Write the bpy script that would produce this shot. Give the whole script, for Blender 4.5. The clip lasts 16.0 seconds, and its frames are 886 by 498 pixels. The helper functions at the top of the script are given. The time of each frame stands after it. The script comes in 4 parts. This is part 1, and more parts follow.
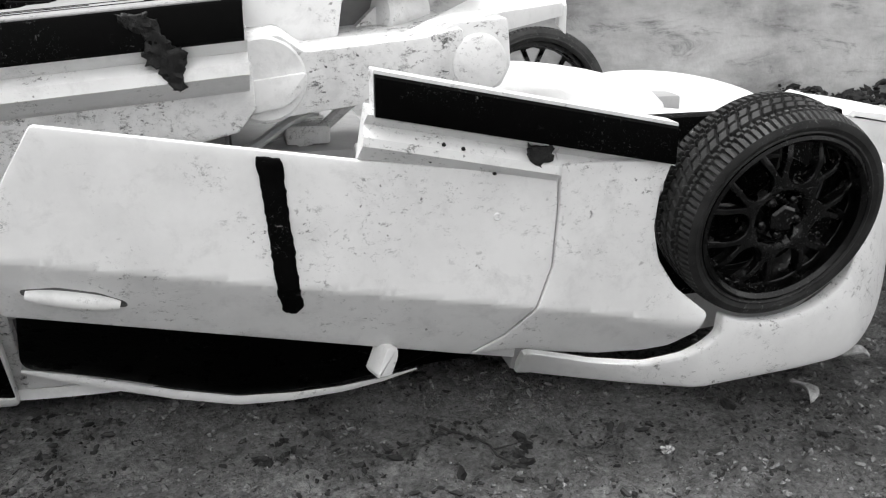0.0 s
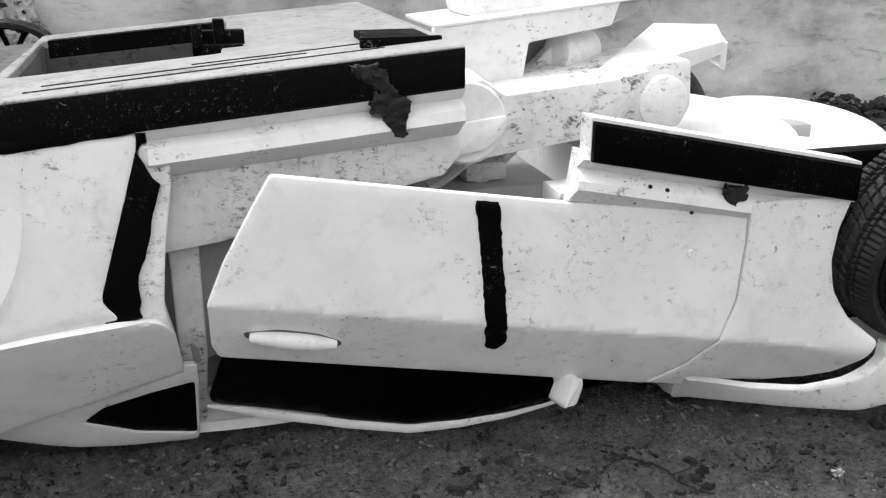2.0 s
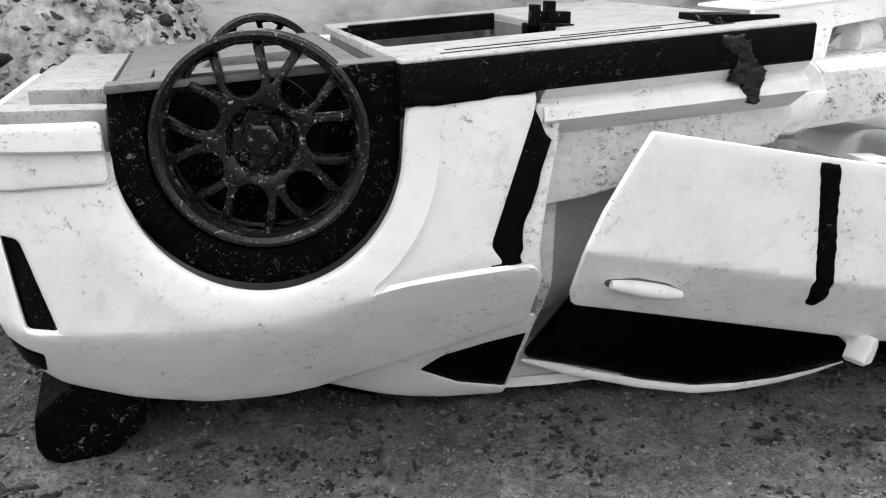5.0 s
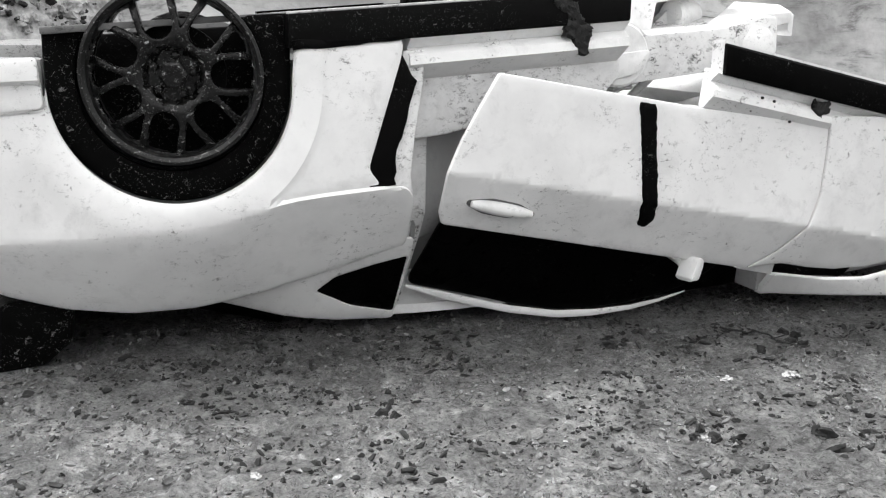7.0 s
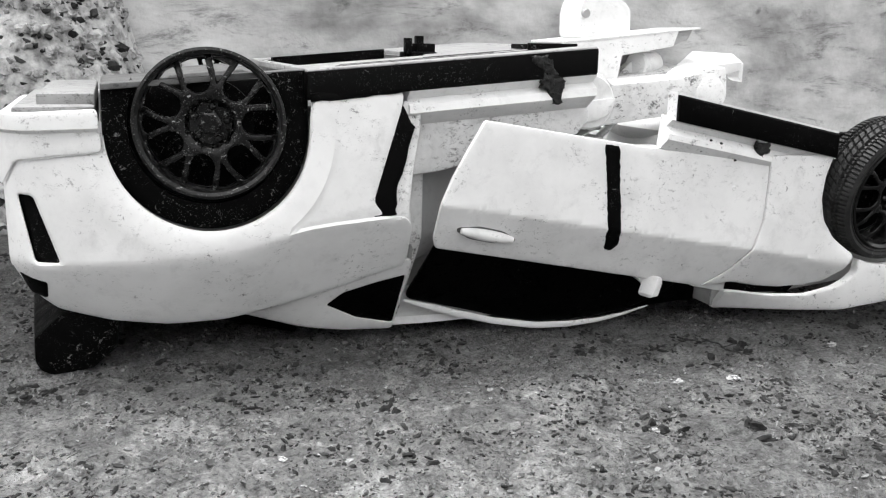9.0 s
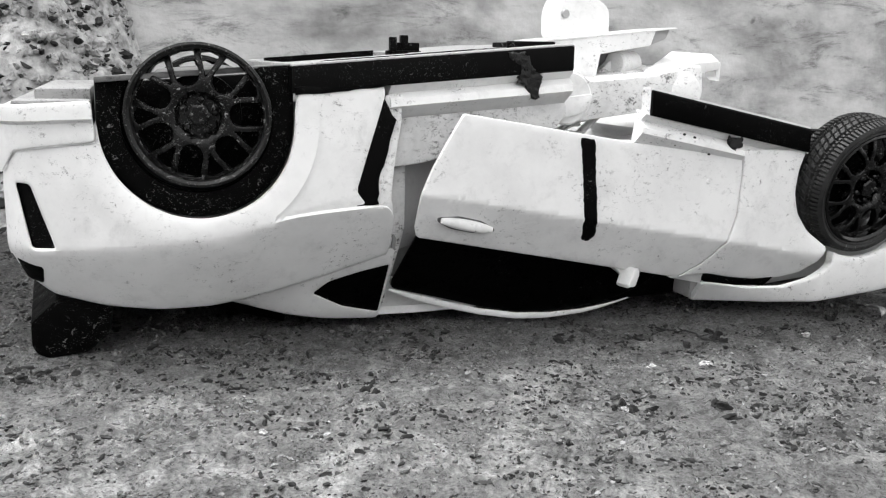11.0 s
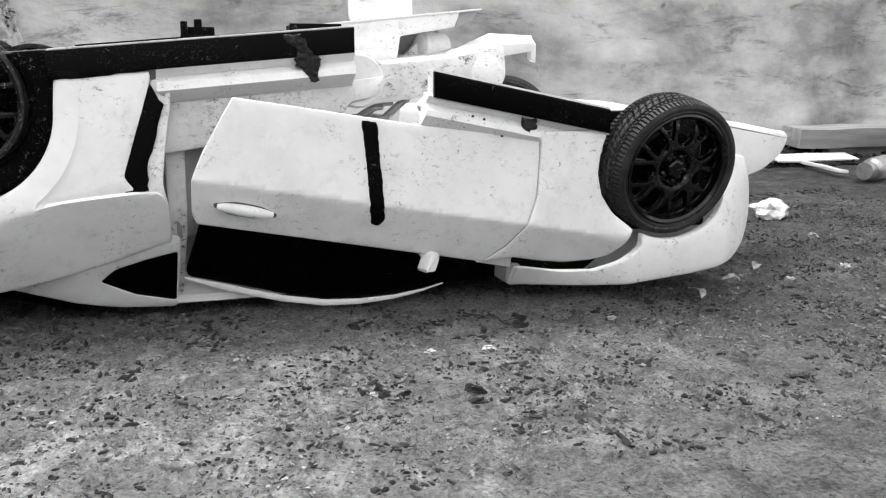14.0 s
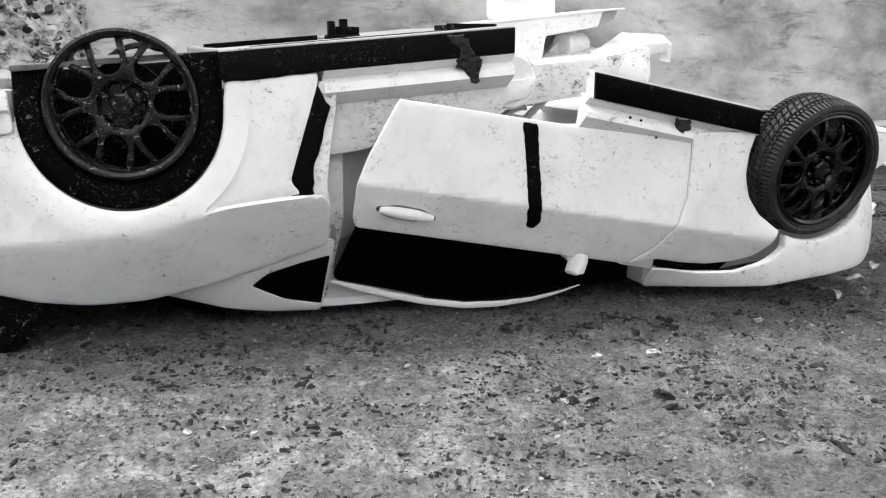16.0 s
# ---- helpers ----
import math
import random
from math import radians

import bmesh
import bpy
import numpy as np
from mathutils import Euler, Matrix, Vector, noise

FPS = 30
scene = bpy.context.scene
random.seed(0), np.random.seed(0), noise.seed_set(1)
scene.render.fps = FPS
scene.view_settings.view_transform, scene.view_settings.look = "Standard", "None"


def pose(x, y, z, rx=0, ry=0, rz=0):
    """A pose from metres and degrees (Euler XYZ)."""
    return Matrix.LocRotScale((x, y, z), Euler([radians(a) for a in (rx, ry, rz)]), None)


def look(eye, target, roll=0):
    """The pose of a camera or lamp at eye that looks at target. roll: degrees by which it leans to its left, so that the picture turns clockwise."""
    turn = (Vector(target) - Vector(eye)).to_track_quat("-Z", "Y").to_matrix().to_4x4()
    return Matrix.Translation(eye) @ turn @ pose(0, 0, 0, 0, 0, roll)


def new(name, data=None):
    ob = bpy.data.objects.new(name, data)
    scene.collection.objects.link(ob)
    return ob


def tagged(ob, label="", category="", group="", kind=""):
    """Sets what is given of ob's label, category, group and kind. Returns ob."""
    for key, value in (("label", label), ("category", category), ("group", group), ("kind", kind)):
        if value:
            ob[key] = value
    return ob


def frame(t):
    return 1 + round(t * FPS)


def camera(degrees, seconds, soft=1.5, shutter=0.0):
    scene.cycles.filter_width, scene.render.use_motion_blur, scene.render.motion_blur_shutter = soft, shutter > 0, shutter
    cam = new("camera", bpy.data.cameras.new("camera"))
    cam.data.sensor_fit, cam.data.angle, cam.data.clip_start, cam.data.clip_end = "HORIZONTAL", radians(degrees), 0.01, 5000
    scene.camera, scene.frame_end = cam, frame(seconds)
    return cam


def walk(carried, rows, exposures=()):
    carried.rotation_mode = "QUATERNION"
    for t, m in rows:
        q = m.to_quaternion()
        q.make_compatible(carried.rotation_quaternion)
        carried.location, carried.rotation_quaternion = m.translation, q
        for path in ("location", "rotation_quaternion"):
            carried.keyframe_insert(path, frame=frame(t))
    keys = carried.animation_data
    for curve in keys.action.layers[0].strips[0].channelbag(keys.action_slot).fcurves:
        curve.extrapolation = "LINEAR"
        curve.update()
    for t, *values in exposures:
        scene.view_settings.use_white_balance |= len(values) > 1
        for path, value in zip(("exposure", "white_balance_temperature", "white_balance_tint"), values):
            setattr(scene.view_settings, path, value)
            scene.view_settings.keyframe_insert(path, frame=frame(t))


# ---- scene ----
cam = camera(51.6, 16.0, soft=1.2)
# eye and target in decimetres
PATH = [
    (0, (0.226, 0.199, 0.882), (0.676, 2.035, 0.229), -0.1),
    (0.5, (0.106, 0.235, 0.891), (0.6, 2.063, 0.248), -0.3),
    (1, (0.015, 0.246, 0.924), (0.531, 2.061, 0.261), -0.3),
    (1.5, (-0.08, 0.266, 0.955), (0.434, 2.079, 0.286), -0.2),
    (2, (-0.151, 0.275, 0.968), (0.357, 2.091, 0.303), -0.0),
    (2.5, (-0.247, 0.271, 0.955), (0.251, 2.092, 0.294), 0.3),
    (3, (-0.342, 0.28, 0.952), (0.15, 2.105, 0.301), 0.5),
    (3.5, (-0.459, 0.278, 0.915), (0.017, 2.111, 0.272), 0.7),
    (4, (-0.586, 0.262, 0.887), (-0.125, 2.092, 0.222), 1.1),
    (4.2, (-0.655, 0.285, 0.887), (-0.185, 2.117, 0.236), 1.0),
    (6.3, (-0.795, 0.084, 0.771), (-0.241, 1.938, 0.268), 0.9),
    (6.5, (-0.781, 0.031, 0.744), (-0.204, 1.883, 0.259), 0.8),
    (7, (-0.756, -0.117, 0.706), (-0.122, 1.721, 0.237), 0.7),
    (7.5, (-0.817, -0.189, 0.738), (-0.138, 1.633, 0.269), 0.6),
    (8, (-0.918, -0.279, 0.737), (-0.231, 1.541, 0.276), 1.2),
    (8.5, (-0.918, -0.349, 0.756), (-0.267, 1.486, 0.3), 1.2),
    (9, (-0.867, -0.402, 0.809), (-0.209, 1.432, 0.359), 1.1),
    (9.2, (-0.833, -0.422, 0.827), (-0.178, 1.415, 0.381), 1.1),
    (11.3, (-0.823, -0.533, 0.754), (-0.186, 1.317, 0.34), 1.0),
    (11.5, (-0.789, -0.544, 0.752), (-0.148, 1.304, 0.333), 1.1),
    (12, (-0.69, -0.568, 0.743), (-0.042, 1.274, 0.312), 0.9),
    (12.5, (-0.526, -0.613, 0.738), (0.121, 1.229, 0.302), 0.8),
    (13, (-0.399, -0.652, 0.716), (0.239, 1.192, 0.276), 0.8),
    (13.5, (-0.298, -0.675, 0.725), (0.34, 1.168, 0.285), 0.7),
    (14, (-0.293, -0.673, 0.742), (0.345, 1.172, 0.311), 0.3),
    (14.5, (-0.379, -0.629, 0.739), (0.287, 1.206, 0.304), -0.1),
    (15, (-0.501, -0.572, 0.742), (0.181, 1.257, 0.303), 0.1),
    (15.5, (-0.613, -0.524, 0.754), (0.067, 1.304, 0.31), 0.4),
    (16, (-0.693, -0.499, 0.758), (-0.033, 1.336, 0.313), 0.3),
]
walk(cam, [(t, look(Vector(eye) / 10, Vector(target) / 10, roll)) for t, eye, target, roll in PATH],
     [(0, 2.15), (3.2, 2.15), (4.2, 2.3), (6.4, 2.36), (16, 2.38)])

# ---- light ----
world = bpy.data.worlds.new("overcast_sky")
scene.world = world
world.use_nodes = True
wn = world.node_tree
sky = wn.nodes.new("ShaderNodeTexSky")
sky.sky_type, sky.sun_disc = "NISHITA", False
sky.sun_elevation, sky.sun_rotation = radians(72), radians(300)
grey_sky = wn.nodes.new("ShaderNodeRGBToBW")
wn.links.new(sky.outputs[0], grey_sky.inputs[0])
wn.links.new(grey_sky.outputs[0], wn.nodes["Background"].inputs[0])
wn.nodes["Background"].inputs[1].default_value = 0.20
sun_data = bpy.data.lights.new("sun", "SUN")
sun_data.energy, sun_data.angle = 1.5, radians(32)
sun = new("sun", sun_data)
sun.matrix_world = look((-0.38, 0.72, 1.5), (0, 0.15, 0))

# ---- materials ----


def nodes_of(name, rough=0.5, metal=0.0, spec=0.5):
    m = bpy.data.materials.new(name)
    m.use_nodes = True
    t = m.node_tree
    b = t.nodes["Principled BSDF"]
    b.inputs["Roughness"].default_value = rough
    b.inputs["Metallic"].default_value = metal
    b.inputs["Specular IOR Level"].default_value = spec
    co = t.nodes.new("ShaderNodeTexCoord").outputs["Object"]
    return m, t, b, co


def tex(t, co, scale, detail=4.0, rough=0.6, stretch=None, distort=0.0):
    n = t.nodes.new("ShaderNodeTexNoise")
    n.inputs["Scale"].default_value = scale
    n.inputs["Detail"].default_value = detail
    n.inputs["Roughness"].default_value = rough
    n.inputs["Distortion"].default_value = distort
    if stretch:
        mp = t.nodes.new("ShaderNodeMapping")
        mp.inputs["Scale"].default_value = stretch
        t.links.new(co, mp.inputs[0])
        co = mp.outputs[0]
    t.links.new(co, n.inputs["Vector"])
    return n.outputs["Fac"]


def ramp(t, fac, *stops):
    n = t.nodes.new("ShaderNodeValToRGB")
    e = n.color_ramp.elements
    while len(e) < len(stops):
        e.new(0.5)
    for el, (p, v) in zip(e, stops):
        el.position, el.color = p, (v, v, v, 1)
    t.links.new(fac, n.inputs[0])
    return n.outputs[0]


def mix(t, fac, a, b, mode="MIX"):
    n = t.nodes.new("ShaderNodeMix")
    n.data_type, n.blend_type = "RGBA", mode
    for sock, v in ((n.inputs[0], fac), (n.inputs[6], a), (n.inputs[7], b)):
        if isinstance(v, (int, float)):
            sock.default_value = v if sock.name == "Factor" else (v, v, v, 1)
        else:
            t.links.new(v, sock)
    return n.outputs[2]


def bump(t, b, height, strength=0.3, dist=0.0005):
    n = t.nodes.new("ShaderNodeBump")
    n.inputs["Strength"].default_value = strength
    n.inputs["Distance"].default_value = dist
    t.links.new(height, n.inputs["Height"])
    t.links.new(n.outputs[0], b.inputs["Normal"])


def mat_plastic(name, base, dirt, rough=0.42, heavy=0.0):
    """Pale moulded plastic with scattered specks, scuffs and faint grime."""
    m, t, b, co = nodes_of(name, rough)
    grime = ramp(t, tex(t, co, 55, 5, 0.65), (0.42, base), (0.75, base * 0.84))
    where = ramp(t, tex(t, co, 60, 3), (0.47 - heavy, 0), (0.63 - heavy, 1))
    specks = ramp(t, tex(t, co, 760, 3, 0.6, None, 0.3), (0.66, 0), (0.71, 1))
    scuff = ramp(t, tex(t, co, 420, 10, 0.86, (1.0, 1.0, 1.5), 0.25), (0.555 - heavy * 0.25, 0), (0.615 - heavy * 0.25, 0.9))
    both = mix(t, 1.0, specks, scuff, "LIGHTEN")
    mask = mix(t, 1.0, both, where, "MULTIPLY")
    smear = ramp(t, tex(t, co, 130, 6, 0.75, None, 0.3), (0.53 - heavy, 0), (0.80 - heavy, 0.45))
    col = mix(t, smear, grime, base * 0.45)
    mask2 = mix(t, 1.0, mask, dirt, "MULTIPLY")
    col = mix(t, mask2, col, 0.035)
    t.links.new(col, b.inputs["Base Color"])
    r = ramp(t, tex(t, co, 200, 4), (0.3, rough - 0.08), (0.7, rough + 0.12))
    t.links.new(r, b.inputs["Roughness"])
    bump(t, b, tex(t, co, 420, 3), 0.08, 0.0003)
    return m


def mat_black(name, base, flecks, rough=0.4, spec=0.4, dust=0.0, spread=0.0):
    """Black paint or plastic with pale scratches, flecks and dust."""
    m, t, b, co = nodes_of(name, rough, 0.0, spec)
    where = ramp(t, tex(t, co, 75, 3), (0.48 - spread, 0), (0.66 - spread, 1))
    coarse = ramp(t, tex(t, co, 820, 5, 0.78, None, 0.9), (0.61 - spread * 0.1, 0), (0.67 - spread * 0.1, 1))
    f1 = mix(t, 1.0, coarse, ramp(t, tex(t, co, 2300, 4, 0.7), (0.62, 0), (0.68, 0.55)), "LIGHTEN")
    mask = mix(t, 1.0, mix(t, 1.0, f1, where, "MULTIPLY"), flecks, "MULTIPLY")
    col = ramp(t, tex(t, co, 160, 5), (0.35, base), (0.75, base * 1.8 + dust))
    col = mix(t, mask, col, 0.32)
    t.links.new(col, b.inputs["Base Color"])
    r = ramp(t, tex(t, co, 260, 4), (0.3, rough - 0.1), (0.7, rough + 0.15))
    t.links.new(r, b.inputs["Roughness"])
    bump(t, b, tex(t, co, 500, 4), 0.25, 0.0003)
    return m


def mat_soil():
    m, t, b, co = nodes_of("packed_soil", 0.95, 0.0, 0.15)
    # Pale dusty patch; outside it the darker soil also paints the car's shade.
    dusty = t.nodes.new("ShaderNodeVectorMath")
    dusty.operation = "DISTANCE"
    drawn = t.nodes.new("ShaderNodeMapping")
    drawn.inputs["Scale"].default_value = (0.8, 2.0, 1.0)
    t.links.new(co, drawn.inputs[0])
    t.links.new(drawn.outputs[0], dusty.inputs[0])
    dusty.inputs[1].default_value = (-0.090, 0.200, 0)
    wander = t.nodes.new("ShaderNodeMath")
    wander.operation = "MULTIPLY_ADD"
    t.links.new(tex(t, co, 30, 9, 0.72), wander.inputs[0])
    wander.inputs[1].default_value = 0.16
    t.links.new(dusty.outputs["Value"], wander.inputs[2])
    dust_to_shade = ramp(t, wander.outputs[0], (0.13, 1.0), (0.31, 0.0))
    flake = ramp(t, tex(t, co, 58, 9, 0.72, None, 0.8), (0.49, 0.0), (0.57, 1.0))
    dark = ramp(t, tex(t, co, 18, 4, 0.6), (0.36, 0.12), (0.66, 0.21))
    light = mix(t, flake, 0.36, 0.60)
    big = mix(t, dust_to_shade, dark, light)
    mid = ramp(t, tex(t, co, 120, 8, 0.78, None, 0.5), (0.32, 0.35), (0.48, 0.95), (0.70, 1.6))
    fine = ramp(t, tex(t, co, 900, 5, 0.8, (1, 1.0, 1)), (0.30, 0.25), (0.47, 1.0), (0.68, 1.7))
    col = mix(t, 1.0, big, mid, "MULTIPLY")
    col = mix(t, 1.0, col, fine, "MULTIPLY")
    cracks = ramp(t, tex(t, co, 330, 8, 0.8, None, 1.5), (0.38, 0.04), (0.43, 1.0))
    col = mix(t, 1.0, col, cracks, "MULTIPLY")
    pale = ramp(t, tex(t, co, 1100, 3, 0.6), (0.68, 0), (0.72, 1))
    col = mix(t, pale, col, 0.45)
    t.links.new(col, b.inputs["Base Color"])
    bump(t, b, tex(t, co, 420, 10, 0.85), 1.0, 0.007)
    return m


def mat_wall():
    m, t, b, co = nodes_of("old_render", 0.95, 0.0, 0.1)
    big = ramp(t, tex(t, co, 5.5, 5, 0.6, (1, 1, 1.7), 0.7), (0.33, 0.20), (0.47, 0.42), (0.66, 0.55))
    mid = ramp(t, tex(t, co, 26, 5, 0.62, (0.7, 1, 1.3)), (0.32, 0.55), (0.5, 1.0), (0.70, 1.3))
    pits = ramp(t, tex(t, co, 75, 3, 0.6), (0.68, 1.0), (0.76, 0.55))
    col = mix(t, 1.0, mix(t, 1.0, big, mid, "MULTIPLY"), pits, "MULTIPLY")
    scrape = ramp(t, tex(t, co, 42, 9, 0.8, (0.45, 1, 1.6), 0.6), (0.34, 0.4), (0.46, 1.0), (0.66, 1.15))
    col = mix(t, 1.0, col, scrape, "MULTIPLY")
    t.links.new(col, b.inputs["Base Color"])
    bump(t, b, tex(t, co, 60, 6), 0.35, 0.004)
    return m


def mat_grain(name, lo, hi, scale=120, rough=0.9, stretch=None, metal=0.0):
    m, t, b, co = nodes_of(name, rough, metal, 0.3)
    c = ramp(t, tex(t, co, scale, 6, 0.7, stretch), (0.3, lo), (0.7, hi))
    big = ramp(t, tex(t, co, scale * 0.18, 3), (0.3, 0.75), (0.7, 1.2))
    info = t.nodes.new("ShaderNodeNewGeometry").outputs["Random Per Island"]
    vary = ramp(t, info, (0.0, 0.65), (1.0, 1.35))
    t.links.new(mix(t, 1.0, mix(t, 1.0, c, big, "MULTIPLY"), vary, "MULTIPLY"), b.inputs["Base Color"])
    bump(t, b, tex(t, co, scale * 3, 5), 0.4, 0.0006)
    return m


WHITE = mat_plastic("white_plastic", 0.76, 0.95)
FLOOR_PLASTIC = mat_plastic("worn_floor_plastic", 0.30, 1.0, 0.55, 0.10)
# Dark grey for underside parts; round the door handle it paints shade.
DULL = mat_plastic("dull_underside_and_shade", 0.13, 1.0, 0.6, 0.12)
WHITE_DIRTY = mat_plastic("soiled_white_plastic", 0.74, 1.0, 0.5, 0.10)
WHITE_CLEAN = mat_plastic("white_plastic_inner", 0.76, 0.55)
# Grey parts, and shade painted on inner faces, the plate tip and knob hole.
GREY_AND_SHADED = mat_plastic("grey_and_shaded_plastic", 0.34, 0.4)
BLACK_PAINT = mat_black("black_paint", 0.0007, 0.5, 0.40, 0.06, 0.0, 0.0)
BLACK_PLASTIC = mat_black("black_plastic", 0.0008, 0.6, 0.5, 0.05, 0.0006, 0.08)
PANE = mat_black("black_pane", 0.0006, 0.10, 0.3, 0.03)
RIM_DUSTY = mat_black("dusty_black_rim", 0.004, 1.0, 0.22, 0.22, 0.002, 0.20)
RIM_LIP = mat_black("scraped_black_rim", 0.004, 0.8, 0.35, 0.25, 0.006, 0.26)
RIM_DARK = mat_black("black_rim", 0.001, 0.8, 0.18, 0.35, 0.001, 0.02)
RUBBER = mat_black("rubber", 0.010, 0.6, 0.5, 0.25, 0.02, 0.08)
BURNT = mat_grain("burnt_plastic", 0.0005, 0.018, 900, 0.6)
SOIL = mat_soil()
WALL = mat_wall()
STONE = mat_grain("pale_stone", 0.18, 0.38, 160)
CLOD = mat_grain("dark_clod", 0.006, 0.04, 300)
FLAKE = mat_grain("dry_crust", 0.14, 0.26, 300)
GRIT = mat_grain("grey_grit", 0.14, 0.34, 300)
CRUMB = mat_grain("soil_crumb", 0.05, 0.17, 500)
RUBBLE = mat_grain("rubble_stone", 0.10, 0.50, 160)
WOOD = mat_grain("grey_board", 0.20, 0.42, 60, 0.85, (0.25, 3, 3))
BARK = mat_grain("dark_twig", 0.01, 0.04, 400, 0.9)
LEAF = mat_grain("dry_leaf", 0.06, 0.34, 500, 0.8)
PAPER = mat_grain("white_paper", 0.6, 0.8, 200, 0.8)
METAL = mat_grain("silver_foil", 0.3, 0.6, 200, 0.3, None, 0.8)

# ---- mesh helpers (millimetres) ----
from mathutils.geometry import delaunay_2d_cdt

MM = 0.001


def part(name, bm, material, parent=None, label="", sharp=32):
    """One mesh object from a bmesh in millimetres."""
    bmesh.ops.recalc_face_normals(bm, faces=bm.faces)
    for f in bm.faces:
        f.smooth = True
    for e in bm.edges:
        e.smooth = len(e.link_faces) == 2 and e.calc_face_angle(0) < radians(sharp)
    bmesh.ops.scale(bm, vec=(MM, MM, MM), verts=bm.verts)
    me = bpy.data.meshes.new(name)
    bm.to_mesh(me)
    bm.free()
    me.materials.append(material)
    ob = new(name, me)
    if parent:
        ob.parent = parent
        ob.matrix_parent_inverse = Matrix.Translation(-parent.location)
    if label:
        tagged(ob, label)
    return ob


def rounded(pts, r, n=4):
    out = []
    for i, p in enumerate(pts):
        p, a, b = Vector(p), Vector(pts[i - 1]), Vector(pts[(i + 1) % len(pts)])
        ca = p + (a - p).normalized() * min(r, (a - p).length * 0.5)
        cb = p + (b - p).normalized() * min(r, (b - p).length * 0.5)
        for k in range(n + 1):
            s = k / n
            out.append((1 - s) ** 2 * ca + 2 * s * (1 - s) * p + s * s * cb)
    return out


def resample(pts, step, closed=True):
    out = []
    last = len(pts) if closed else len(pts) - 1
    for i in range(last):
        a, b = Vector(pts[i]), Vector(pts[(i + 1) % len(pts)])
        if (b - a).length < 1e-4:
            continue
        n = max(1, round((b - a).length / step))
        out += [a.lerp(b, k / n) for k in range(n)]
    if not closed:
        out.append(Vector(pts[-1]))
    return out


def inside(P, poly):
    x, z = P[:, 0], P[:, 1]
    q = np.array([tuple(v) for v in poly])
    r = np.roll(q, -1, axis=0)
    c = np.zeros(len(P), bool)
    for (ax, az), (bx, bz) in zip(q, r):
        if az != bz:
            c ^= ((az > z) != (bz > z)) & (x < (bx - ax) * (z - az) / (bz - az) + ax)
    return c


def distance(P, poly):
    q = np.array([tuple(v) for v in poly])
    r = np.roll(q, -1, axis=0)
    best = np.full(len(P), 1e9)
    for a, b in zip(q, r):
        ab = b - a
        s = np.clip(((P - a) @ ab) / max(ab @ ab, 1e-9), 0, 1)
        best = np.minimum(best, np.linalg.norm(P - a - s[:, None] * ab, axis=1))
    return best


def sheet(outline, yf, thick=1.3, step=2.0, bevel=0.6, holes=(), lines=(), back=True):
    """A moulded panel: an outline in x and z with rounded edges, holes and crease lines, whose face lies at y = yf(x, z)."""
    loops = [resample(outline, step)] + [resample(h, step * 0.7) for h in holes]
    verts, edges = [], []
    for lp in loops:
        n0 = len(verts)
        verts += [tuple(v) for v in lp]
        edges += [(n0 + i, n0 + (i + 1) % len(lp)) for i in range(len(lp))]
    rings = []
    for lp in loops:
        m = len(lp)
        for i in range(m):
            d = (lp[(i + 1) % m] - lp[i - 1])
            if d.length < 1e-6:
                continue
            nrm = Vector((-d.y, d.x)).normalized()
            for k in (0.35, 1.0):
                for sg in (1, -1):
                    rings.append(lp[i] + nrm * sg * bevel * k)
    xs = [v[0] for v in verts]
    zs = [v[1] for v in verts]
    gx, gz = np.meshgrid(np.arange(min(xs), max(xs), step), np.arange(min(zs), max(zs), step))
    grid = np.c_[gx.ravel() + (np.arange(gx.size) % 2) * 0.2 * step, gz.ravel()]
    R = np.array([tuple(v) for v in rings])

    def clear(P, least):
        ok = inside(P, loops[0])
        for h in loops[1:]:
            ok &= ~inside(P, h)
        for lp in loops:
            ok &= distance(P, lp) > least
        return P[ok]
    inner = list(clear(R, bevel * 0.3)) + list(clear(grid, bevel + 0.45 * step))
    verts += [tuple(p) for p in inner]
    for ln in lines:
        lv = resample(ln, step, False)
        n0 = len(verts)
        verts += [tuple(v) for v in lv]
        edges += [(n0 + i, n0 + i + 1) for i in range(len(lv) - 1)]
    vo, _, fo, *_ = delaunay_2d_cdt([Vector(v) for v in verts], edges, [], 0, 1e-4)
    P = np.array([tuple(v) for v in vo])
    C = np.array([P[list(f)].mean(axis=0) for f in fo])
    keep = inside(C, loops[0])
    for h in loops[1:]:
        keep &= ~inside(C, h)
    d = np.min([distance(P, lp) for lp in loops], axis=0)
    k = np.clip(1 - d / bevel, 0, 1)
    dy = bevel * (1 - np.sqrt(1 - np.minimum(k, 0.98) ** 2))
    bm = bmesh.new()
    used = sorted({i for f, ok in zip(fo, keep) if ok for i in f})
    front = {i: bm.verts.new((P[i, 0], yf(P[i, 0], P[i, 1]) + dy[i], P[i, 1])) for i in used}
    for f, ok in zip(fo, keep):
        if ok:
            bm.faces.new([front[i] for i in f])
    if back:
        rear = {i: bm.verts.new((P[i, 0], yf(P[i, 0], P[i, 1]) + max(thick, dy[i] + 0.1), P[i, 1])) for i in used}
        rim = [e for e in bm.edges if len(e.link_faces) == 1]
        name = {v: i for i, v in front.items()}
        pairs = [(name[e.verts[0]], name[e.verts[1]]) for e in rim]
        for f, ok in zip(fo, keep):
            if ok:
                bm.faces.new([rear[i] for i in reversed(f)])
        for a, b in pairs:
            bm.faces.new([front[a], front[b], rear[b], rear[a]])
    return bm


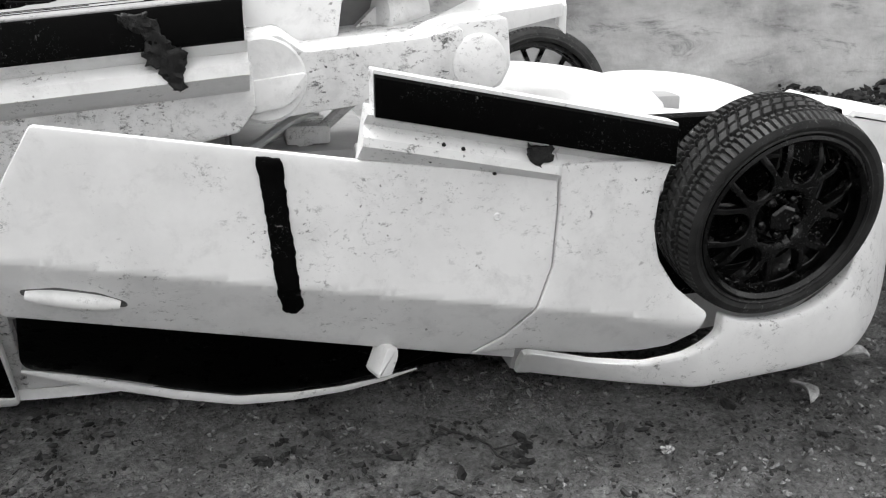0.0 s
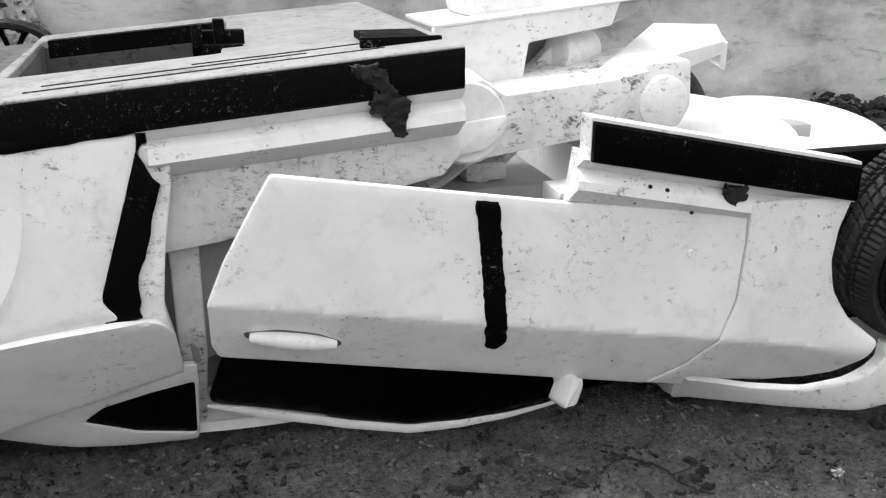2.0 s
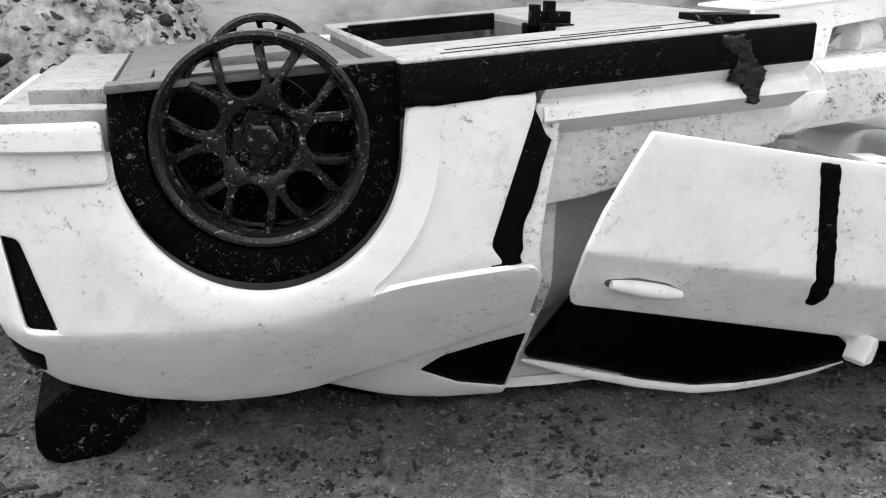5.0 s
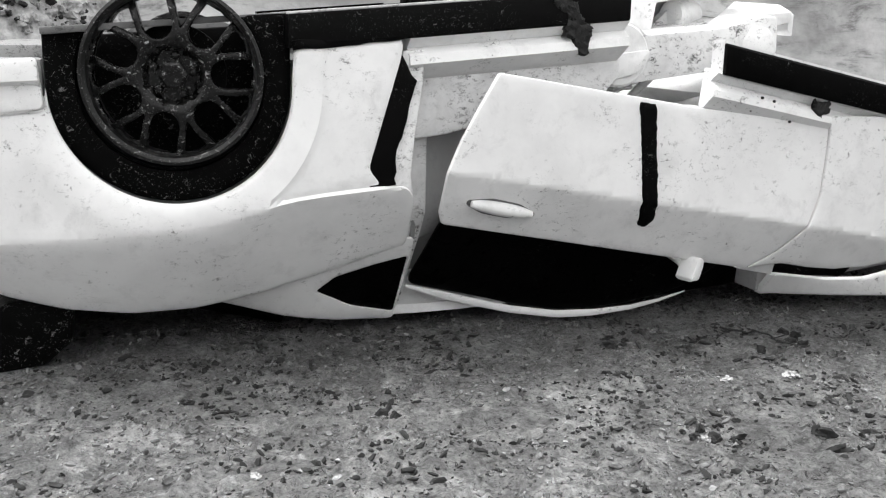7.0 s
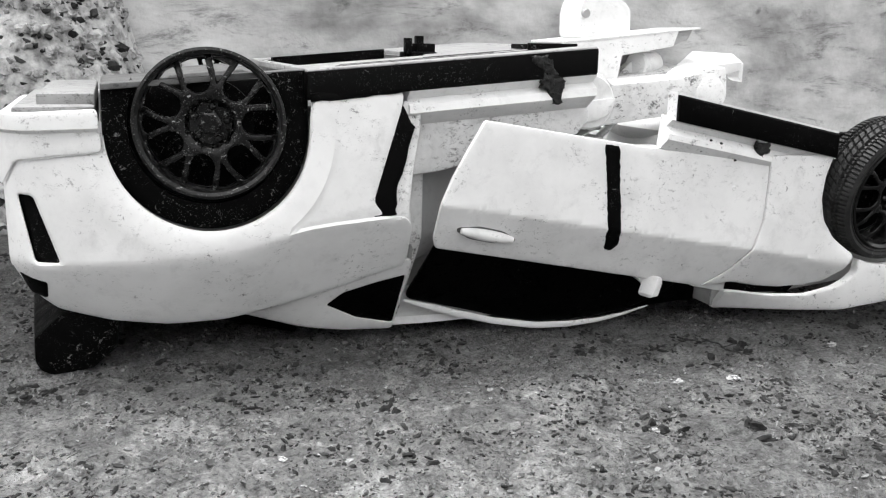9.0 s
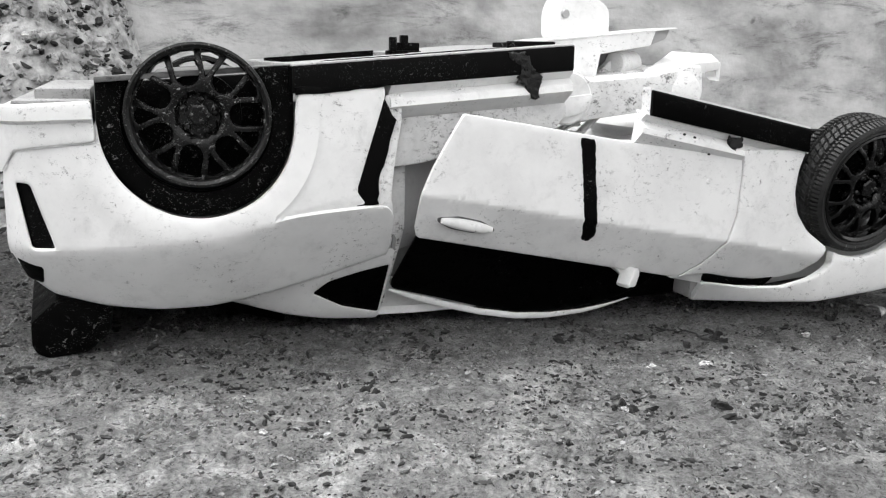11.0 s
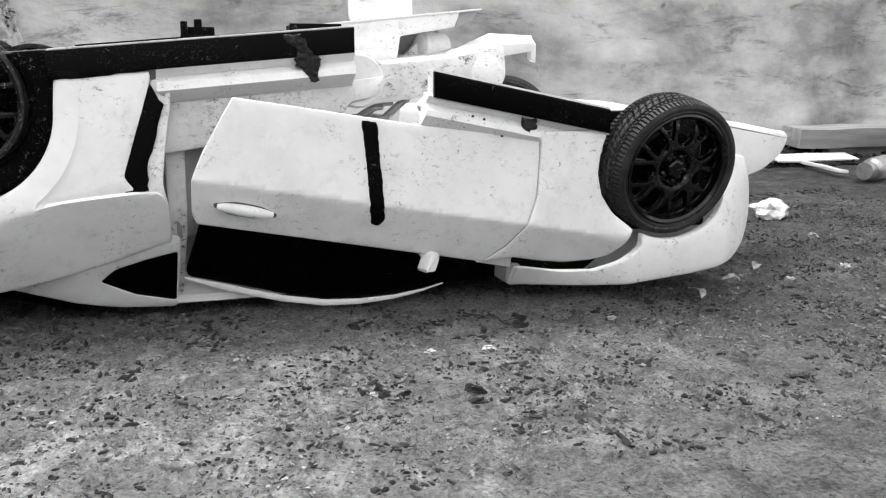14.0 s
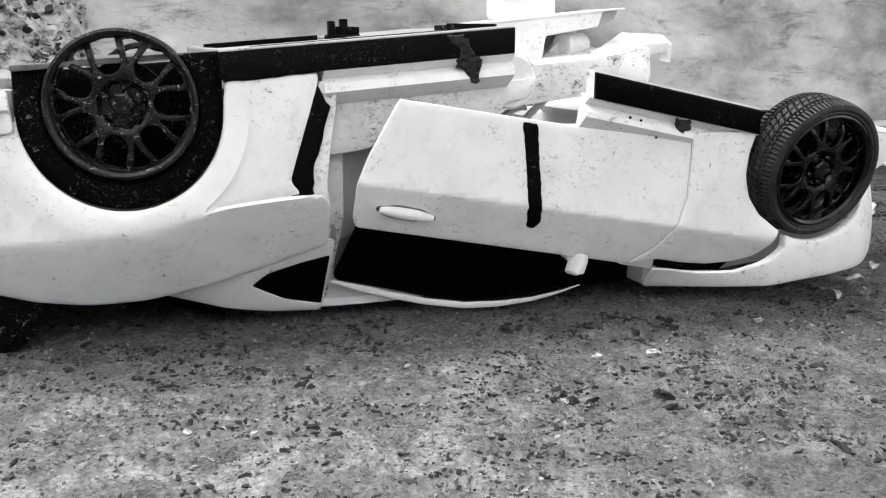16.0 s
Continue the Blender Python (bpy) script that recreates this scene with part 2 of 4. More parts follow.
def box(x0, x1, y0, y1, z0, z1, bevel=0.6, seg=2):
    bm = bmesh.new()
    bmesh.ops.create_cube(bm, size=1)
    bmesh.ops.scale(bm, vec=(x1 - x0, y1 - y0, z1 - z0), verts=bm.verts)
    bmesh.ops.translate(bm, vec=((x0 + x1) / 2, (y0 + y1) / 2, (z0 + z1) / 2), verts=bm.verts)
    if bevel:
        bmesh.ops.bevel(bm, geom=bm.edges[:], offset=bevel, segments=seg, affect="EDGES", profile=0.6)
    return bm


def prism(outline, y0, y1, bevel=0.6, lean=0.0):
    """An outline in x and z drawn out from y0 to y1, with rounded edges; lean raises the far side."""
    bm = bmesh.new()
    f = bm.faces.new([bm.verts.new((x, y0, z)) for x, z in outline])
    g = bmesh.ops.extrude_face_region(bm, geom=[f])
    moved = [v for v in g["geom"] if isinstance(v, bmesh.types.BMVert)]
    bmesh.ops.translate(bm, vec=(0, y1 - y0, lean), verts=moved)
    if bevel:
        bmesh.ops.bevel(bm, geom=[e for e in bm.edges if e.calc_face_angle(0) > 0.5], offset=bevel, segments=2, affect="EDGES", profile=0.6)
    return bm


def sweep(profile, path, closed=True):
    """A profile of (y, z) offsets carried along points (x, y, z)."""
    bm = bmesh.new()
    rows = [[bm.verts.new((x, y + a, z + b)) for a, b in profile] for x, y, z in path]
    n = len(profile)
    for p, q in zip(rows, rows[1:]):
        for i in range(n if closed else n - 1):
            bm.faces.new((p[i], p[(i + 1) % n], q[(i + 1) % n], q[i]))
    if closed:
        bm.faces.new(rows[0])
        bm.faces.new(rows[-1])
    return bm


def tube(path, r, n=8, squash=1.0):
    bm = bmesh.new()
    rows = []
    for i, p in enumerate(path):
        p = Vector(p)
        d = (Vector(path[min(i + 1, len(path) - 1)]) - Vector(path[max(i - 1, 0)])).normalized()
        u = d.cross(Vector((0.02, 1, 0.01))).normalized()
        w = d.cross(u)
        rr = r(i / (len(path) - 1)) if callable(r) else r
        rows.append([bm.verts.new(p + u * rr * math.cos(a) + w * rr * squash * math.sin(a)) for a in (k * math.tau / n for k in range(n))])
    for p, q in zip(rows, rows[1:]):
        for i in range(n):
            bm.faces.new((p[i], p[(i + 1) % n], q[(i + 1) % n], q[i]))
    bm.faces.new(rows[0])
    bm.faces.new(rows[-1])
    return bm


def lathe(profile, n=64, closed=False):
    """A profile of (radius, y) turned round the y axis."""
    bm = bmesh.new()
    rows = []
    for k in range(n):
        a = k * math.tau / n
        rows.append([bm.verts.new((r * math.cos(a), y, r * math.sin(a))) for r, y in profile])
    m = len(profile)
    for k in range(n):
        p, q = rows[k], rows[(k + 1) % n]
        for i in range(m if closed else m - 1):
            bm.faces.new((p[i], p[(i + 1) % m], q[(i + 1) % m], q[i]))
    return bm


def moved(bm, m):
    bmesh.ops.transform(bm, matrix=m, verts=bm.verts)
    return bm


def joined(*bms):
    out = bmesh.new()
    for b in bms:
        me = bpy.data.meshes.new("joint")
        b.to_mesh(me)
        b.free()
        out.from_mesh(me)
        bpy.data.meshes.remove(me)
    return out


def arc(cx, cz, r, a0, a1, n=16):
    return [(cx + r * math.cos(radians(a0 + (a1 - a0) * k / n)), cz + r * math.sin(radians(a0 + (a1 - a0) * k / n))) for k in range(n + 1)]


def ragged(pts, step, amount, seed):
    """An outline whose edge wanders, as brushed paint does."""
    rs = random.Random(seed)
    return [v + Vector((rs.uniform(-amount, amount), rs.uniform(-amount, amount))) for v in resample(pts, step)]


def bend(x, *knots):
    """Straight-line interpolation through (x, value) knots."""
    return float(np.interp(x, [k[0] for k in knots], [k[1] for k in knots]))


# ---- ground and wall ----


def axis_steps(lo, hi, step, far):
    mid = list(np.arange(lo, hi + 0.01, step))
    grow, a, b, s = [], lo, hi, step
    left, right = [], []
    while b < far:
        s *= 1.35
        a, b = a - s, b + s
        left.append(a)
        right.append(b)
    return left[::-1] + mid + right


def ground_height(x, y):
    """Low swells, with flaking crusts here and there."""
    v = Vector((x, y, 0))
    h = 1.1 * noise.noise(v * 0.018) + 0.75 * noise.noise(v * 0.07 + Vector((7, 3, 0)))
    h += 0.45 * noise.noise(v * 0.22 + Vector((1, 9, 0)))
    c = noise.noise(v * 0.12 + Vector((31, 5, 2)))
    if c > 0.22:
        h += (c - 0.22) * 4.5 * max(0.0, 0.3 + noise.noise(v * 0.5))
    if 60 < y < 280:
        h += 0.28 * noise.noise(v * 0.6 + Vector((3, 3, 8))) + 0.9 * min(1.0, max(0.0, (noise.noise(v * 0.21 + Vector((5, 1, 4))) + 0.45 * noise.noise(v * 0.7) - 0.22) * 7))
    return h - 0.6


GX, GY = axis_steps(-175, 320, 1.25, 40000), axis_steps(70, 270, 1.25, 40000)
gv = [(x * MM, y * MM, (ground_height(x, y) if -800 < x < 1200 and -400 < y < 900 else 0.0) * MM) for y in GY for x in GX]
nx = len(GX)
gf = [(j * nx + i, j * nx + i + 1, (j + 1) * nx + i + 1, (j + 1) * nx + i) for j in range(len(GY) - 1) for i in range(nx - 1)]
gme = bpy.data.meshes.new("ground")
gme.from_pydata(gv, [], gf)
gme.polygons.foreach_set("use_smooth", [True] * len(gf))
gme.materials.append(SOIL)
tagged(new("ground", gme), "dark packed soil with crumbs and pale patches, painted darker for shade near the car", "ground", kind="structure")

WALL_Y = 452


def wall_panel():
    bm = bmesh.new()
    xs, zs = sorted([*np.arange(-1060, 1661, 20), 427, 431]), np.arange(-20, 901, 20)
    front = [[bm.verts.new((x, WALL_Y + 3 * noise.noise(Vector((x, 0, z)) * 0.012) + 1.2 * noise.noise(Vector((x, 5, z)) * 0.05) - (6 if x > 429 else 0), z)) for x in xs] for z in zs]
    rear = [[bm.verts.new((x, WALL_Y + 60, z)) for x in xs] for z in zs]
    for j in range(len(zs) - 1):
        for i in range(len(xs) - 1):
            bm.faces.new((front[j][i], front[j][i + 1], front[j + 1][i + 1], front[j + 1][i]))
            bm.faces.new((rear[j][i + 1], rear[j][i], rear[j + 1][i], rear[j + 1][i + 1]))
    for i in range(len(xs) - 1):
        bm.faces.new((front[-1][i], front[-1][i + 1], rear[-1][i + 1], rear[-1][i]))
    for col in (0, -1):
        for j in range(len(zs) - 1):
            bm.faces.new((front[j][col], front[j + 1][col], rear[j + 1][col], rear[j][col]))
    return bm


# Unseen walls added to cut off low sky light under the car.
for side, (x0, x1, y0, y1) in (("sky_block_front", (-1000, 1600, -960, -900)), ("sky_block_left", (-1060, -1000, -960, 440)), ("sky_block_right", (1600, 1660, -960, 440))):
    tagged(part(side, box(x0, x1, y0, y1, -20, 480, 4), WALL), "plain grey cement-rendered wall, unseen, added to block low sky light", "wall", kind="structure")
tagged(part("wall_back", wall_panel(), WALL), "stained grey cement-rendered wall behind the toy car", "wall", kind="structure")

# ---- the toy car, lying on its roof ----
car = new("toy_car")
car.location = (0.02, 0.22, 0.0)
tagged(car, "broken white plastic toy car with black trim lying upside down", "toy car")

ARCH = (-67.2, 59.6, 22.2)


def rear_crease(x):
    return bend(x, (-113, 29.6), (-100, 30), (-89, 31), (-77, 31.8), (-67, 32.6), (-58, 33.8), (-50, 36.3), (-46, 37.2), (-39, 38), (-24, 39.2), (-18, 39.2))


def scoop(x):
    """Height of the hollow that runs along the crease towards the vent."""
    return bend(x, (-52, 0), (-48, 1.2), (-40, 2.2), (-30, 3.4), (-18, 3.8))


def smooth(a, b, v):
    k = min(1.0, max(0.0, (v - a) / (b - a)))
    return k * k * (3 - 2 * k)


def rear_y(x, z, ringed=True):
    c = rear_crease(x)
    k = c - z
    w = bend(x, (-113, 1.2), (-90, 2.0), (-60, 2.2), (-48, 0.5), (-18, 0.3))
    y = 164 + 0.38 * (k + math.sqrt(k * k + w * w)) + 0.06 * max(0.0, -k)
    if x < -60:
        y += ((-60 - x) / 50) ** 2 * 14
    if x < -104:
        y += ((-104 - x) / 9) ** 2 * 10
    if not ringed:
        return y
    d = math.hypot(x - ARCH[0], z - ARCH[1]) if z < ARCH[1] else abs(x - ARCH[0])
    right = smooth(-72, -50, x)
    y += right * bend(d, (27.7, 0), (28.5, 0.45), (29.3, 0.55)) * bend(-k, (0, 0), (0.6, 1)) + 0.5 * (1 - right) * smooth(26.5, 33, d) * smooth(-1, 3, -k)
    y += 0.13 * max(0.0, 28 - d)
    b = scoop(x)
    if b > 0.7 and 0 < -k < b:
        y += 0.2 * b * bend(-k, (0, 0), (0.6, 1), (0.6 + 0.4 * (b - 0.6), 0.35), (b, 0))
    return y


arch_curve = arc(*ARCH, 180, 360, 26)
shell_line = [(-111.5, 46), (-108, 52.5), (-100, 53.8), (-89.6, 55)] + arch_curve + [(-44.4, 66.8), (-22.8, 68.4), (-23.2, 64.9), (-30.4, 42.8), (-27.2, 39.2),
              (-22.6, 39.2), (-20.4, 36.4), (-19.6, 24.6), (-35.6, 18.8), (-50, 14.8), (-64.1, 12.6), (-77.3, 12.2), (-89.9, 13.8), (-101.8, 17.4), (-108, 23.5), (-111.5, 29)]
slot = rounded([(-108.2, 45.3), (-104.8, 45.3), (-99.9, 30.2), (-105.2, 30.2)], 1.0)
shell = part("rear_shell", sheet(rounded(shell_line, 1.2, 2), rear_y, 1.6, 1.6, 0.7, [slot],
             [[(x, rear_crease(x)) for x in range(-108, -21, 3)], [(x, rear_crease(x) + 0.6) for x in range(-47, -21, 3)], [(x, rear_crease(x) + 0.6 + 0.4 * (scoop(x) - 0.6)) for x in range(-45, -28, 3)], [(x, rear_crease(x) + scoop(x)) for x in range(-45, -28, 3)]] + [arc(ARCH[0], ARCH[1], r, 308, 360, 30) + [(ARCH[0] + r, 63), (ARCH[0] + r, 66)] for r in (27.7, 28.5, 29.3)]), WHITE, car, "scuffed white plastic rear quarter panel")
part("tail_slot", sheet(rounded([(-109, 46), (-104, 46), (-99, 29.5), (-106, 29.5)], 1), lambda x, z: rear_y(x, z) + 1.8, 1.0, 2.0, 0.3), BLACK_PLASTIC, shell, "recessed black slot")
part("tail_light", sheet(rounded([(-109.5, 27.0), (-103.2, 25.2), (-103.6, 20.6), (-107.2, 21.8)], 0.8), lambda x, z: rear_y(x, z) - 0.35, 1.0, 1.5, 0.4), PANE, shell, "small dark tail light")
part("vent", sheet(ragged([(-23.2, 65.6), (-20.4, 60.3), (-21.6, 56), (-23.0, 50.5), (-24.7, 46.4), (-25.0, 39.6), (-30.4, 38.8), (-31.2, 43)], 1.3, 0.28, 3), lambda x, z: rear_y(x, max(z, 44)) + 0.35, 0.6, 1.2, 0.2), BLACK_PAINT, shell, "black painted vent with ragged edge")
part("pillar_edge", sheet(rounded([(-22.6, 66), (-18.2, 66.5), (-18.6, 60), (-20.4, 50), (-21.4, 41), (-20.6, 36.6), (-19.8, 24), (-22, 24), (-25, 38), (-29, 38.6), (-28.4, 42)], 0.5), lambda x, z: rear_y(x, max(z, 44)) + 1.1 + max(0, 38 - z) * 0.74, 2.0, 1.5, 0.4), WHITE_DIRTY, shell)


def bumper_y(x, z):
    return rear_y(x, z, False) - 0.7 - 1.6 * min(1, max(0, (z - 58.6 - (x + 110) * 0.06) / 0.8))


part("rear_bumper", sheet(rounded([(-114, 62.8), (-90.3, 64.6), (-89.8, 55.4), (-100, 54.2), (-108, 52.9), (-111.8, 46.4), (-114, 49)], 1.2), bumper_y, 2.2, 1.3, 0.5, (), [[(-113, 58.4), (-91, 59.75)], [(-113, 59.3), (-91, 60.6)]]), WHITE, car, "white plastic rear bumper")
part("tail_panel", sheet(rounded([(-93, 20), (-108, 22), (-111, 30), (-111, 58), (-93, 62)], 2), lambda x, z: rear_y(x, z) + 8, 12, 4, 0.8), WHITE_CLEAN, car)
part("tail_face", box(-113, -109, 200, 262, 24, 62, 1.5), WHITE, car)

# wheel housing
liner_line = [(-89.4, 69.8)] + arc(ARCH[0], ARCH[1], 22.4, 180, 360, 26) + [(-44.7, 73.2)]
pit = arc(-67.2, 60.4, 17.2, 0, 360, 30)[:-1]
liner = part("wheel_housing", joined(sheet(liner_line, lambda x, z: 170.0 + max(0, (-60 - x)) * 0.12, 1.5, 2.0, 0.5, [pit]),
             sheet([(-88, 68)] + arc(ARCH[0], ARCH[1], 21, 180, 360, 22) + [(-46, 71)], lambda x, z: 186.0, 2, 3, 0.5),
             sweep([(0, 0), (14, 0), (14, 1.2), (0, 1.2)], [(x, 171.5 + max(0, (-60 - x)) * 0.12, z) for x, z in arc(-67.2, 60.4, 17.9, 150, 390, 36)])), BLACK_PLASTIC, car, "dusty black wheel housing")
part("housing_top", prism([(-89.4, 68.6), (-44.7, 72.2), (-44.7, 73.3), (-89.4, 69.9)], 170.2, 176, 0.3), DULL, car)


def rim_mesh(r):
    """A mesh-pattern rim: seven long slots and seven wedge openings, dished towards the hub."""
    holes = []
    for k in range(7):
        m = Matrix.Rotation(k * math.tau / 7, 2)
        w = 2.7
        u = [(6.9 + w - w * math.sin(radians(a)), w * math.cos(radians(a))) for a in range(0, 181, 22)]
        u = [(x, -z) for x, z in u] + [(14.3, w), (14.7, 0), (14.3, -w)]
        holes.append([m @ Vector(p) for p in u])
        m2 = Matrix.Rotation((k + 0.5) * math.tau / 7, 2)
        v = rounded([(8.8, 0.0), (14.0, 2.15), (14.6, 0), (14.0, -2.15)], 0.35, 3)
        holes.append([m2 @ Vector(p) for p in v])

    def dish(x, z):
        d = math.hypot(x, z)
        return bend(d, (0, 3.8), (4.8, 3.8), (5.2, 2.0), (6.2, 1.3), (8, 1.2), (12, 1.5), (14.3, 2.5), (15.4, 2.8))
    s = r / 16.6
    face = sheet(arc(0, 0, 15.4, 0, 360, 60)[:-1], dish, 2.2, 0.9, 0.4, holes)
    barrel = lathe([(15.0, 2.4), (15.3, 0.7), (16.0, 0.0), (16.6, 0.3), (16.6, 1.3), (16.0, 1.8), (15.9, 7.0), (16.4, 7.6), (16.4, 8.6), (15.1, 8.6), (15.0, 4.5)], 72, True)
    size = Matrix.Diagonal((s, 1, s, 1))
    return moved(face, size), moved(barrel, size)


def wheel(name, m, r, material, tyre, label):
    face, barrel = rim_mesh(r)
    rim = part(name, moved(face, m), material, car, label)
    part("rim_lip", moved(barrel, m), material if tyre else RIM_LIP, rim, "" if tyre else "scraped dusty rim edge")
    cap = lathe([(0.01, 1.2), (2.2, 1.2), (2.7, 1.6), (2.7, 4)], 6)
    part("hub_cap", moved(cap, m), material, rim)
    for k in range(5):
        a = math.tau * k / 5 + 0.14
        nut = moved(lathe([(0.01, 1.7), (0.5, 1.8), (0.85, 2.3), (0.85, 3.4)], 10), m @ Matrix.Translation((3.7 * math.cos(a), 0, 3.7 * math.sin(a))))
        part("lug_nut", nut, material, rim)
    part("brake_disc", moved(lathe([(0.01, 6.5), (9.5, 6.5), (9.5, 8), (0.01, 8)], 40), m), BLACK_PLASTIC, rim)
    part("axle", moved(lathe([(0.01, 7), (2.4, 7), (2.4, 26), (0.01, 26)], 20), m), BLACK_PLASTIC, rim)
    if tyre:
        part("tyre", moved(tyre_mesh(r), m), RUBBER, rim, "black rubber tyre with moulded tread")
    return rim


def tyre_mesh(r):
    """Side walls and a tread: sharp shoulder sipes, long grooves and two rows of slanting blocks."""
    out, wid, n = r + 3.6, 13.5, 576
    side = [(r - 0.5, 1.6), (r + 0.1, 0.5), (r + 0.5, 0.1), (r + 0.8, 0.25), (r + 1.6, -0.1), (r + 2.4, 0.05), (r + 2.9, 0.3)]
    tread = [k / 40 for k in range(41)]
    bm = bmesh.new()
    rows = []
    for k in range(n):
        a = k * math.tau / n
        pr = list(side)
        for s in tread:
            y = 0.5 + s * (wid - 1.0)
            rad = out - 0.7 * abs(2 * s - 1) ** 4
            u = min(s, 1 - s)
            if u < 0.19:
                deep = 0.65 if k % 6 in (0, 1) else 0.0
            elif u < 0.225:
                deep = 1.0
            elif u < 0.30:
                deep = 0.5 if k % 6 in (3, 4) else 0.0
            elif u < 0.335:
                deep = 1.0
            else:
                lean = round((u - 0.335) * 34) * (1 if s < 0.5 else -1)
                deep = 0.7 if (k + lean) % 10 in (0, 1) else (0.8 if abs(s - 0.5) < 0.015 else 0.0)
            pr.append((rad - deep, y))
        pr += [(q, wid - y) for q, y in reversed(side)]
        rows.append([bm.verts.new((q * math.cos(a), y, q * math.sin(a))) for q, y in pr])
    for k in range(n):
        p, q = rows[k], rows[(k + 1) % n]
        for i in range(len(p) - 1):
            bm.faces.new((p[i], p[i + 1], q[i + 1], q[i]))
    return bm


wheel("rear_wheel", pose(-67.3, 166.5, 61.4, 0, -1, -9), 16.6, RIM_DUSTY, False, "dusty black spoked rim without its tyre")
wheel("rear_wheel", pose(-58, 288, 58.0, 0, 30, 180), 16.6, RIM_DARK, False, "black spoked rim without its tyre")
wheel("front_wheel", pose(116.9, 153.0, 40.5, 12.4, 20, 7.2), 16.2, RIM_DARK, True, "black spoked rim with a worn rubber tyre")
wheel("front_wheel", pose(111, 272, 43.0, 10, 40, 176), 16.0, RIM_DARK, True, "black spoked rim with a worn rubber tyre")

# sill with its black stripe


def sill_z(x):
    return 73.3 + (x + 45.7) * 0.0835


def rocker(profile, x0, x1, n=14, z_of=sill_z, y0=0.0):
    return sweep(profile, [(x, y0, z_of(x)) for x in np.linspace(x0, x1, n)])


sill = part("rear_sill", rocker([(166.4, -6.8), (168.8, -8.8), (166.6, -10.2), (166.2, -12.0), (169.8, -14.4), (171.5, -15.4), (174, -15.4), (174, -5.0), (167, -5.0)], -21.5, 27.6), WHITE, car, "white plastic sill with a melted dark burn")
part("sill_stripe", joined(sweep([(166.0, -0.5), (165.8, -1.0), (165.8, -6.3), (166.2, -6.8), (170, -6.8), (170, -0.5)],
     [(x, 0 + 0.35 * max(0, (-38 - x) / 8), sill_z(x)) for x in np.linspace(-45.6, 27.2, 24)])), BLACK_PAINT, sill, "scratched glossy black side stripe")
part("stripe_tail", sheet(ragged([(-45.2, 68), (-21, 69.8), (-23, 68.3), (-36, 66.8), (-44.8, 66.2)], 2, 0.12, 9), lambda x, z: rear_y(x, z) - 0.4 if z < 67 else 165.9, 0.6, 1.5, 0.2), BLACK_PAINT, sill)
part("burn", sheet(ragged([(9, 76.8), (12.4, 77.3), (14.8, 76.0), (15.6, 73.0), (18.2, 71.4), (18.4, 69.2), (17.8, 67.6), (18.0, 65.8), (17.0, 64.7), (15.8, 65.9), (14.4, 68.2), (12.6, 69.4), (11.6, 71.0), (12.8, 72.8), (11.6, 74.4), (9.8, 75.2)], 0.45, 0.45, 21), lambda x, z: 165.4 + 0.4 * noise.noise(Vector((x, 1, z)) * 0.9) + 0.25 * noise.noise(Vector((x, 4, z)) * 2.2) + 0.05 * (77 - z), 2.4, 0.5, 0.3), BURNT, sill, "melted dark burn mark")
part("inner_panel", sheet(rounded([(-21.6, 63), (28.2, 68.5), (28.6, 61), (25.4, 57.2), (8, 53.5), (-12, 48.8), (-21.4, 47.6)], 0.5), lambda x, z: 171.3 + (z - 58) * 0.03, 2.0, 2.5, 0.6), WHITE_DIRTY, car, "scuffed white inner side panel")
part("inner_post", sheet(rounded([(-20.4, 50), (-15.4, 50), (-15.6, 27), (-17.0, 3), (-18.8, 3), (-20.2, 26)], 0.6), lambda x, z: 174.0 + max(0, 32 - z) * 0.66, 3, 2.0, 0.5), WHITE_DIRTY, car)
# Grey here is shade in the door gap put into the colour.
part("inner_wall", sheet(rounded([(-20, 52), (4, 54), (4, 30), (-18, 24)], 1), lambda x, z: 176 + 0.5 * (x + 16) + max(0, 30 - z) * 0.6, 2, 3, 0.5), GREY_AND_SHADED, car, "inner wall behind the door gap, painted grey for its shade")

# roof side and quarter window


def roof_side_y(x, z):
    return 178.8 + (20.3 - z) * 0.63 + max(0, (-40 - x)) * 0.2


quarter_hole = rounded([(-38.2, 13.0), (-34.2, 16.6), (-26, 19.2), (-18.3, 21.0), (-18.9, 5.2), (-29.4, 8.0)], 0.9)
quarter = part("quarter_panel", sheet(rounded([(-62, 12.0), (-45, 6.4), (-32.5, 4.0), (-18.7, 3.0), (-17.6, 20), (-17.6, 26), (-40, 26), (-62, 20)], 1.4), roof_side_y, 1.6, 2.0, 0.5, [quarter_hole]), WHITE, car, "white quarter panel round a small black window")
part("quarter_window", sheet(rounded([(-40, 13.0), (-34.4, 18.0), (-26, 20.6), (-18.0, 22.2), (-18.6, 4.4), (-30, 6.8)], 1), lambda x, z: roof_side_y(x, z) + 0.7, 0.8, 2.5, 0.2), PANE, quarter, "black triangular window")


